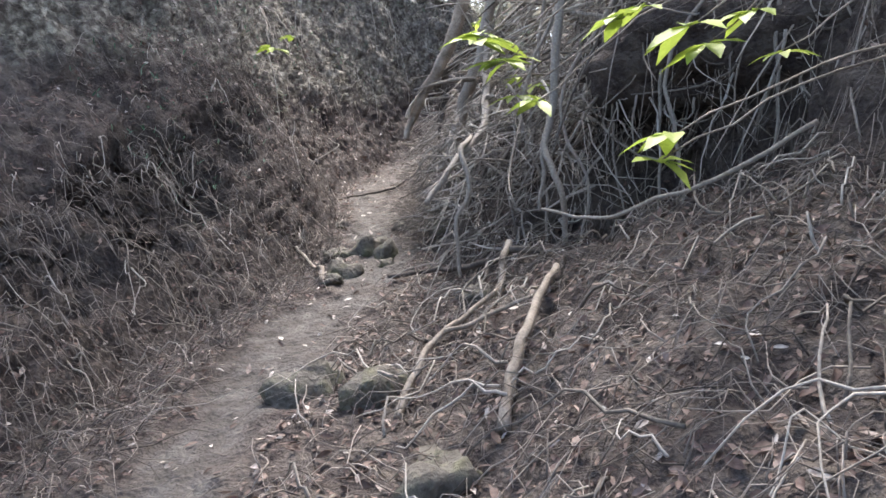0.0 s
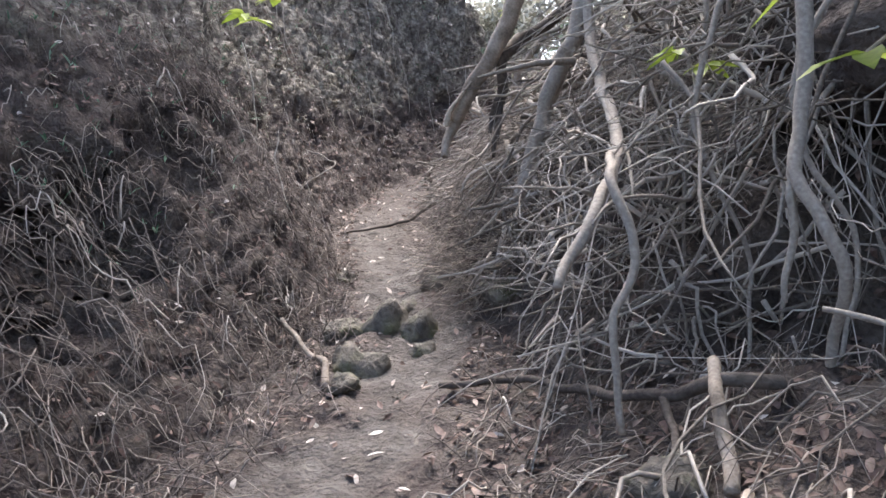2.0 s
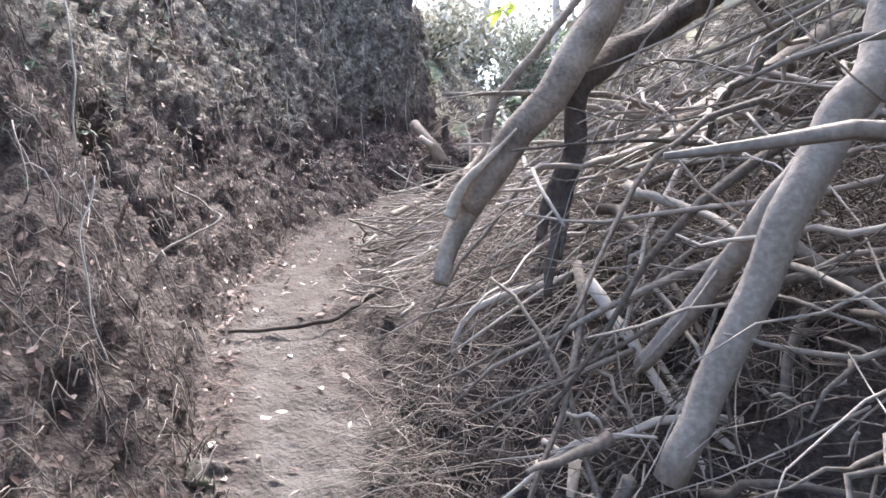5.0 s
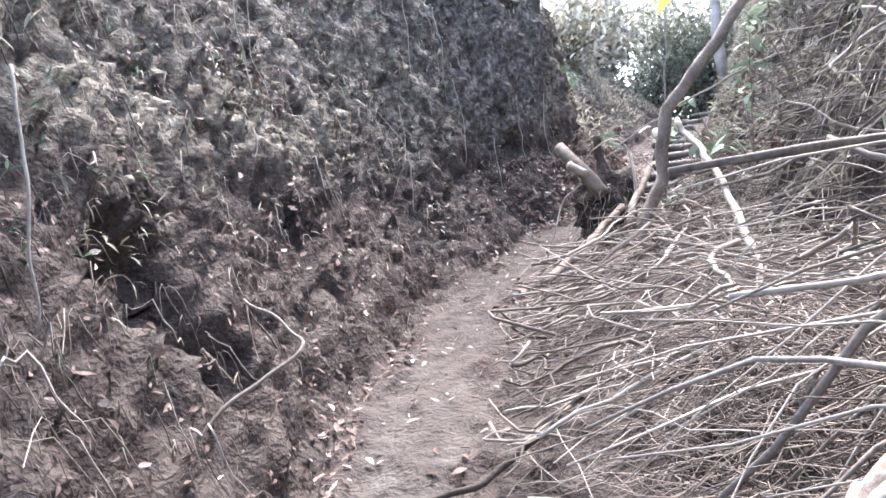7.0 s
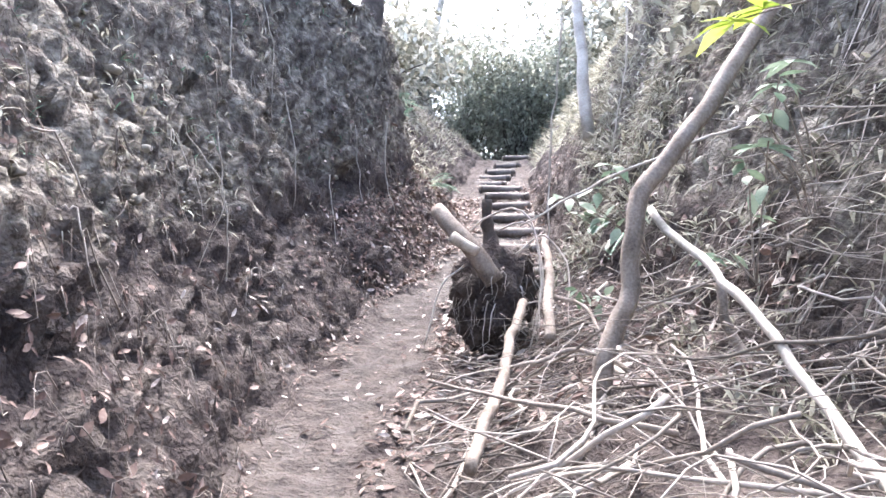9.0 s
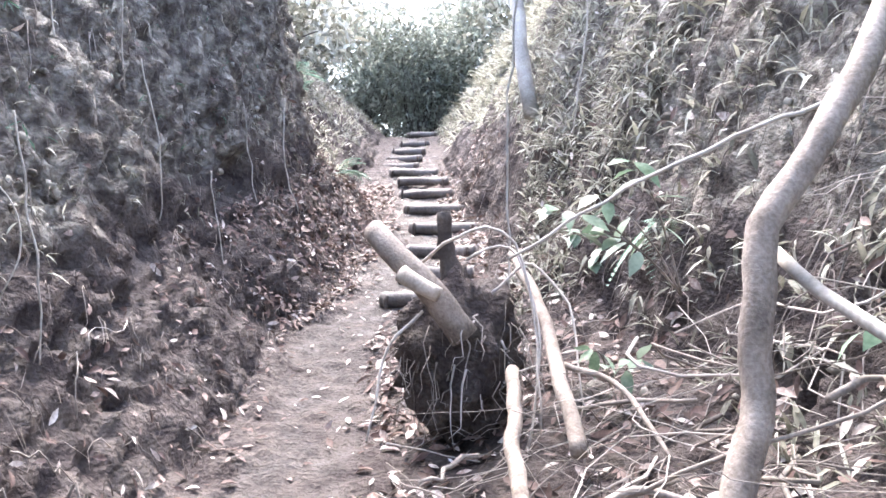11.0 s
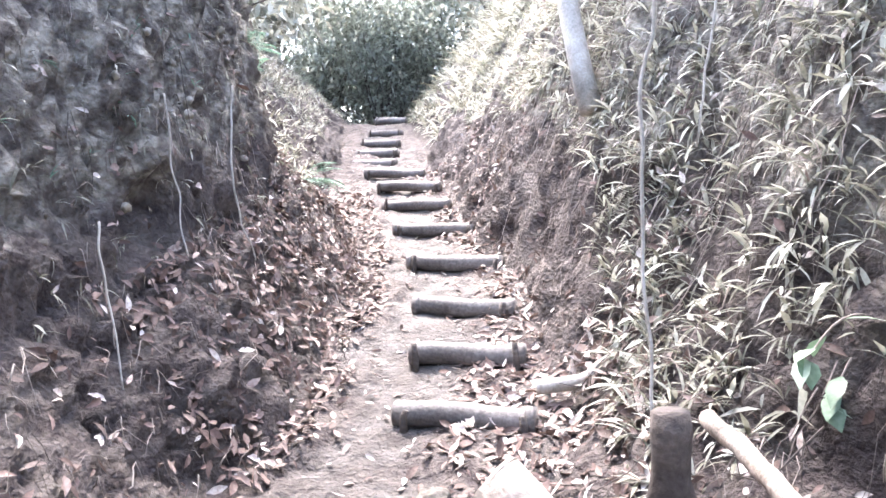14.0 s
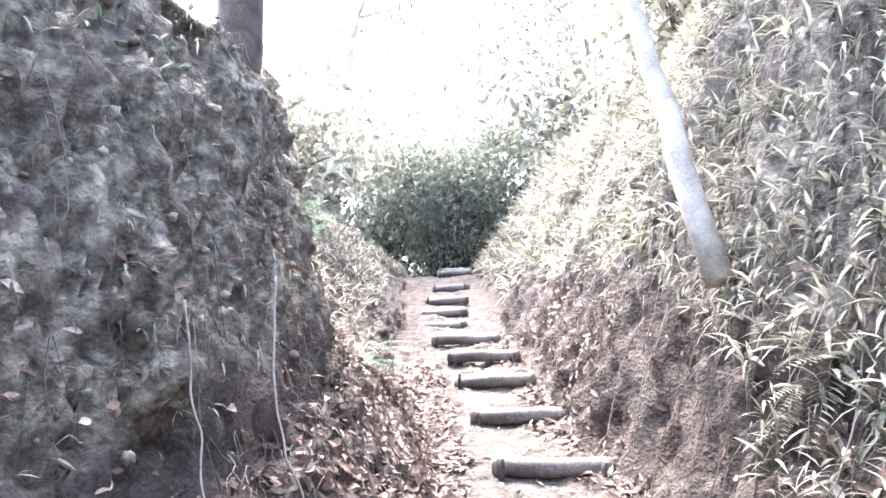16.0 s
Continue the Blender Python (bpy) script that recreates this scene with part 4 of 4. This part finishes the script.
fern(on_land(-7.58, 18.55, 0.05), (0.7, -0.5, 0.3), 0.3, 4, "green fern growing from the bank")
fern(on_land(-8.05, 19.75, 0.05), (0.6, -0.5, 0.8), 0.4, 4, "tall green fern on the bank edge")
fern(on_land(-7.4, 19.3, 0.03), (0.8, -0.4, 0.1), 0.4, 6, "spreading fern over the fallen leaves")
fern((-4.9, 16.92, 3.5), (-0.6, -0.7, -0.2), 0.3, 5, "pale drooping fern on the bank", BLADE)
fern((-5.0, 17.1, 3.4), (-0.7, -0.5, -0.3), 0.25, 4, "pale drooping fern hanging down the bank", BLADE)
fern((-4.5, 14.6, 2.9), (-0.6, -0.6, -0.1), 0.3, 3, "green fern frond on the bank")


# ---- hanging vines ----
def vine(top, bottom, r, label="thin pale vine hanging down the bank"):
    top, bottom = Vector(top), Vector(bottom)
    mid = (top + bottom) / 2 + gauss3(0.06)
    limb("hanging_vine", PALEBARK, [([top, mid, bottom], r, r * 0.7)], label, "vine", 5, "hanging vines", 0.05)


vine((-8.1, 19.2, 6.2), (-8.18, 19.3, 4.36), 0.012)
for i in range(9):
    y = rnd(15.0, 19.5)
    x = PX(y) + rnd(1.0, 2.2)
    z = land(x, y)[0]
    vine((x + rnd(-0.1, 0.1), y, z + rnd(1.0, 2.2)), (x - 0.15, y - 0.1, z + 0.02), rnd(0.004, 0.009))
for i in range(12):
    y = rnd(8.5, 17)
    x = PX(y) - rnd(0.7, 1.3)
    z = land(x, y)[0]
    vine((x - 0.05, y, z + rnd(0.4, 1.0)), (x + 0.06, y - 0.03, z + 0.02), rnd(0.003, 0.006))


# ---- trees ----
def tree(base, height, r, lean, crown, leaves, size, label, bark=DARKBARK, mat=CANOPY, limbs=9, low=0.45, sink=0.3):
    """Tapered trunk, limbs and a crown of many separate leaves."""
    root = tagged(new("tree"), label, "tree", "trees above the gully")
    base, lean = Vector(base), Vector(lean)
    t = Batch()
    line = bend([base - Vector((0, 0, sink)), base + lean * 0.25 + Vector((0, 0, height * 0.3)), base + lean * 0.6 + Vector((0, 0, height * 0.65)), base + lean + Vector((0, 0, height))], 16, 0.05)
    t.tube(line, r, r * 0.3, 10, 0.5, 0.06)
    lv = Batch()
    for i in range(limbs):
        k = int(16 * rnd(low, 1))
        a = rnd(0, 6.283)
        tip = line[k] + Vector((math.cos(a), math.sin(a), rnd(-0.1, 0.7))) * crown * rnd(0.5, 1)
        arm = bend([line[k], (line[k] + tip) / 2 + Vector((0, 0, 0.15 * crown)), tip], 8, 0.06)
        t.tube(arm, r * 0.3, r * 0.06, 6, 0.5)
        for j in range(leaves // limbs):
            c = arm[random.choice((3, 4, 5, 6, 7, 8))] + gauss3(crown * 0.17)
            lv.leaf(c, gauss3(1), Vector((0, 0, 1)) + gauss3(0.4), size * rnd(0.6, 1.3), size * rnd(0.3, 0.5), 0.2)
    for o in (new("trunk", t.mesh("trunk", bark)), new("crown", lv.mesh("crown", mat))):
        o.parent = root
    return root


tree((-7.78, 17.9, land(-7.78, 17.9)[0]), 6.0, 0.15, (0.7, 0.8, 0), 2.0, 900, 0.22, "dark tree trunk on the edge of the bank", limbs=7, low=0.6)
tree((-5.17, 17.68, 4.1), 5.0, 0.072, (-1.0, 2.6, 0), 1.6, 600, 0.2, "pale slender tree leaning from the bank", PALEBARK, limbs=6, low=0.6, sink=0.2)
# Crowns of these two are thickened to throw shade on the bank below.
tree((-6.6, 9.9, land(-6.6, 9.9)[0]), 6.0, 0.2, (0.3, 0.4, 0), 2.8, 4200, 0.26, "dark trunk above the bank, crown filled out for shade", low=0.55)
tree((-7.9, 12.2, land(-7.9, 12.2)[0]), 6.5, 0.2, (0.2, 0.3, 0), 2.6, 2200, 0.24, "dark tree on the bank above the path, crown thickened for shade", low=0.55)
# Five trees with crowns out of view, added to shade the path's start.
tree((-5.6, 6.6, 3.0), 6.0, 0.18, (0.6, 0.2, 0), 2.6, 4200, 0.27, "added shade tree above the bank, crown out of view", low=0.55)
tree((-4.2, 3.4, 2.0), 6.5, 0.2, (0.8, 0.4, 0), 2.8, 4200, 0.27, "unseen leafy tree added to shade the gully", low=0.5)
tree((1.6, 9.6, 2.8), 6.0, 0.18, (-0.9, -0.3, 0), 2.6, 700, 0.22, "unseen leafy tree added over the root bank", low=0.5)
tree((1.5, 6.4, 1.6), 6.5, 0.18, (-0.8, 0, 0), 2.6, 4200, 0.27, "unseen leafy tree added to shade the litter bank", low=0.5)
tree((0.8, 1.0, 0.4), 7.0, 0.2, (-0.3, 0.4, 0), 2.8, 4200, 0.27, "unseen leafy tree added behind the start for shade", low=0.5)
tree((-1.0, 12.5, land(-1.0, 12.5)[0]), 5.5, 0.12, (-0.6, 0.2, 0), 2.2, 500, 0.2, "slender tree behind the brush heap", limbs=8)


# bushes that close the gully at the top
def bush(p, size, count, leaf, label, mat=CANOPY):
    root = tagged(new("bush"), label, "bush", "bushes at the end of the gully")
    b, s = Batch(), Batch()
    p = Vector(p)
    tips = [p + Vector((random.gauss(0, 0.45) * size[0], random.gauss(0, 0.45) * size[1], rnd(0.15, 1) * size[2])) for i in range(26)]
    for t in tips:
        s.tube(bend([p + gauss3(0.1), (p + t) / 2 + gauss3(0.15), t], 7, 0.04), 0.03, 0.008, 5, 0.4)
        for k in range(int(count * 1.6) // 26):
            b.leaf(t + gauss3(0.27 * size[0]), gauss3(1), Vector((0, 0, 1)) + gauss3(0.5), leaf * rnd(0.6, 1.4), leaf * rnd(0.3, 0.5), 0.25)
    for o in (new("leaves", b.mesh("leaves", mat)), new("stems", s.mesh("stems", DARKBARK))):
        o.parent = root


tree((-11.5, 31.0, 6.5), 8.0, 0.16, (1.5, 0.5, 0), 3.2, 2600, 0.22, "tall pale tree beyond the steps", PALEBARK, BLADE, 10, 0.3)
tree((-4.8, 33.0, 6.5), 8.0, 0.16, (-1.2, 0.3, 0), 3.2, 2600, 0.22, "tall pale tree beyond the upper bank", PALEBARK, BLADE, 10, 0.3)
tree((-8.5, 38.0, 5.6), 10.0, 0.2, (0.3, 0.3, 0), 4.0, 3000, 0.26, "tall pale tree behind the bushes", PALEBARK, BLADE, 12, 0.25)
# CANOPY bushes here carry the haze in their grey leaf colour.
bush((-8.9, 33.5, 5.2), (1.6, 1.2, 3.4), 4800, 0.15, "dense grey-green bush closing the path ahead")
bush((-10.6, 34.0, 5.6), (1.8, 1.4, 4.0), 4200, 0.19, "tall grey-green bush at the head of the gully")
bush((-7.2, 35.0, 5.6), (1.8, 1.4, 4.5), 4200, 0.19, "tall leafy bush at the head of the gully")
bush((-9.2, 37.0, 5.6), (2.6, 1.4, 4.6), 6500, 0.24, "tall bush behind the others, haze put into its leaf colour")
bush((-11.0, 28.5, 6.6), (1.4, 1.4, 2.0), 1800, 0.24, "sunlit bush on the upper bank", BLADE)
bush((-10.2, 24.5, 5.8), (1.2, 1.4, 1.6), 1600, 0.2, "sunlit pale bush on the upper bank", BLADE)
bush((-4.0, 24.0, 7.0), (1.4, 1.6, 2.0), 1800, 0.2, "sunlit pale bush above the bank", BLADE)
bush((-5.4, 29.0, 7.0), (1.4, 1.6, 2.2), 1800, 0.24, "sunlit bush beside the upper steps", BLADE)
bush((-3.6, 20.0, 7.0), (1.3, 1.6, 1.8), 1600, 0.18, "pale bush on top of the bank", BLADE)
bush((-1.6, 10.8, 2.6), (1.2, 0.9, 1.4), 1300, 0.13, "leafy shrub behind the root bank", BLADE)
bush((-3.4, 14.6, 4.0), (0.9, 1.2, 1.4), 1500, 0.13, "pale leafy shrub on the bank", BLADE)
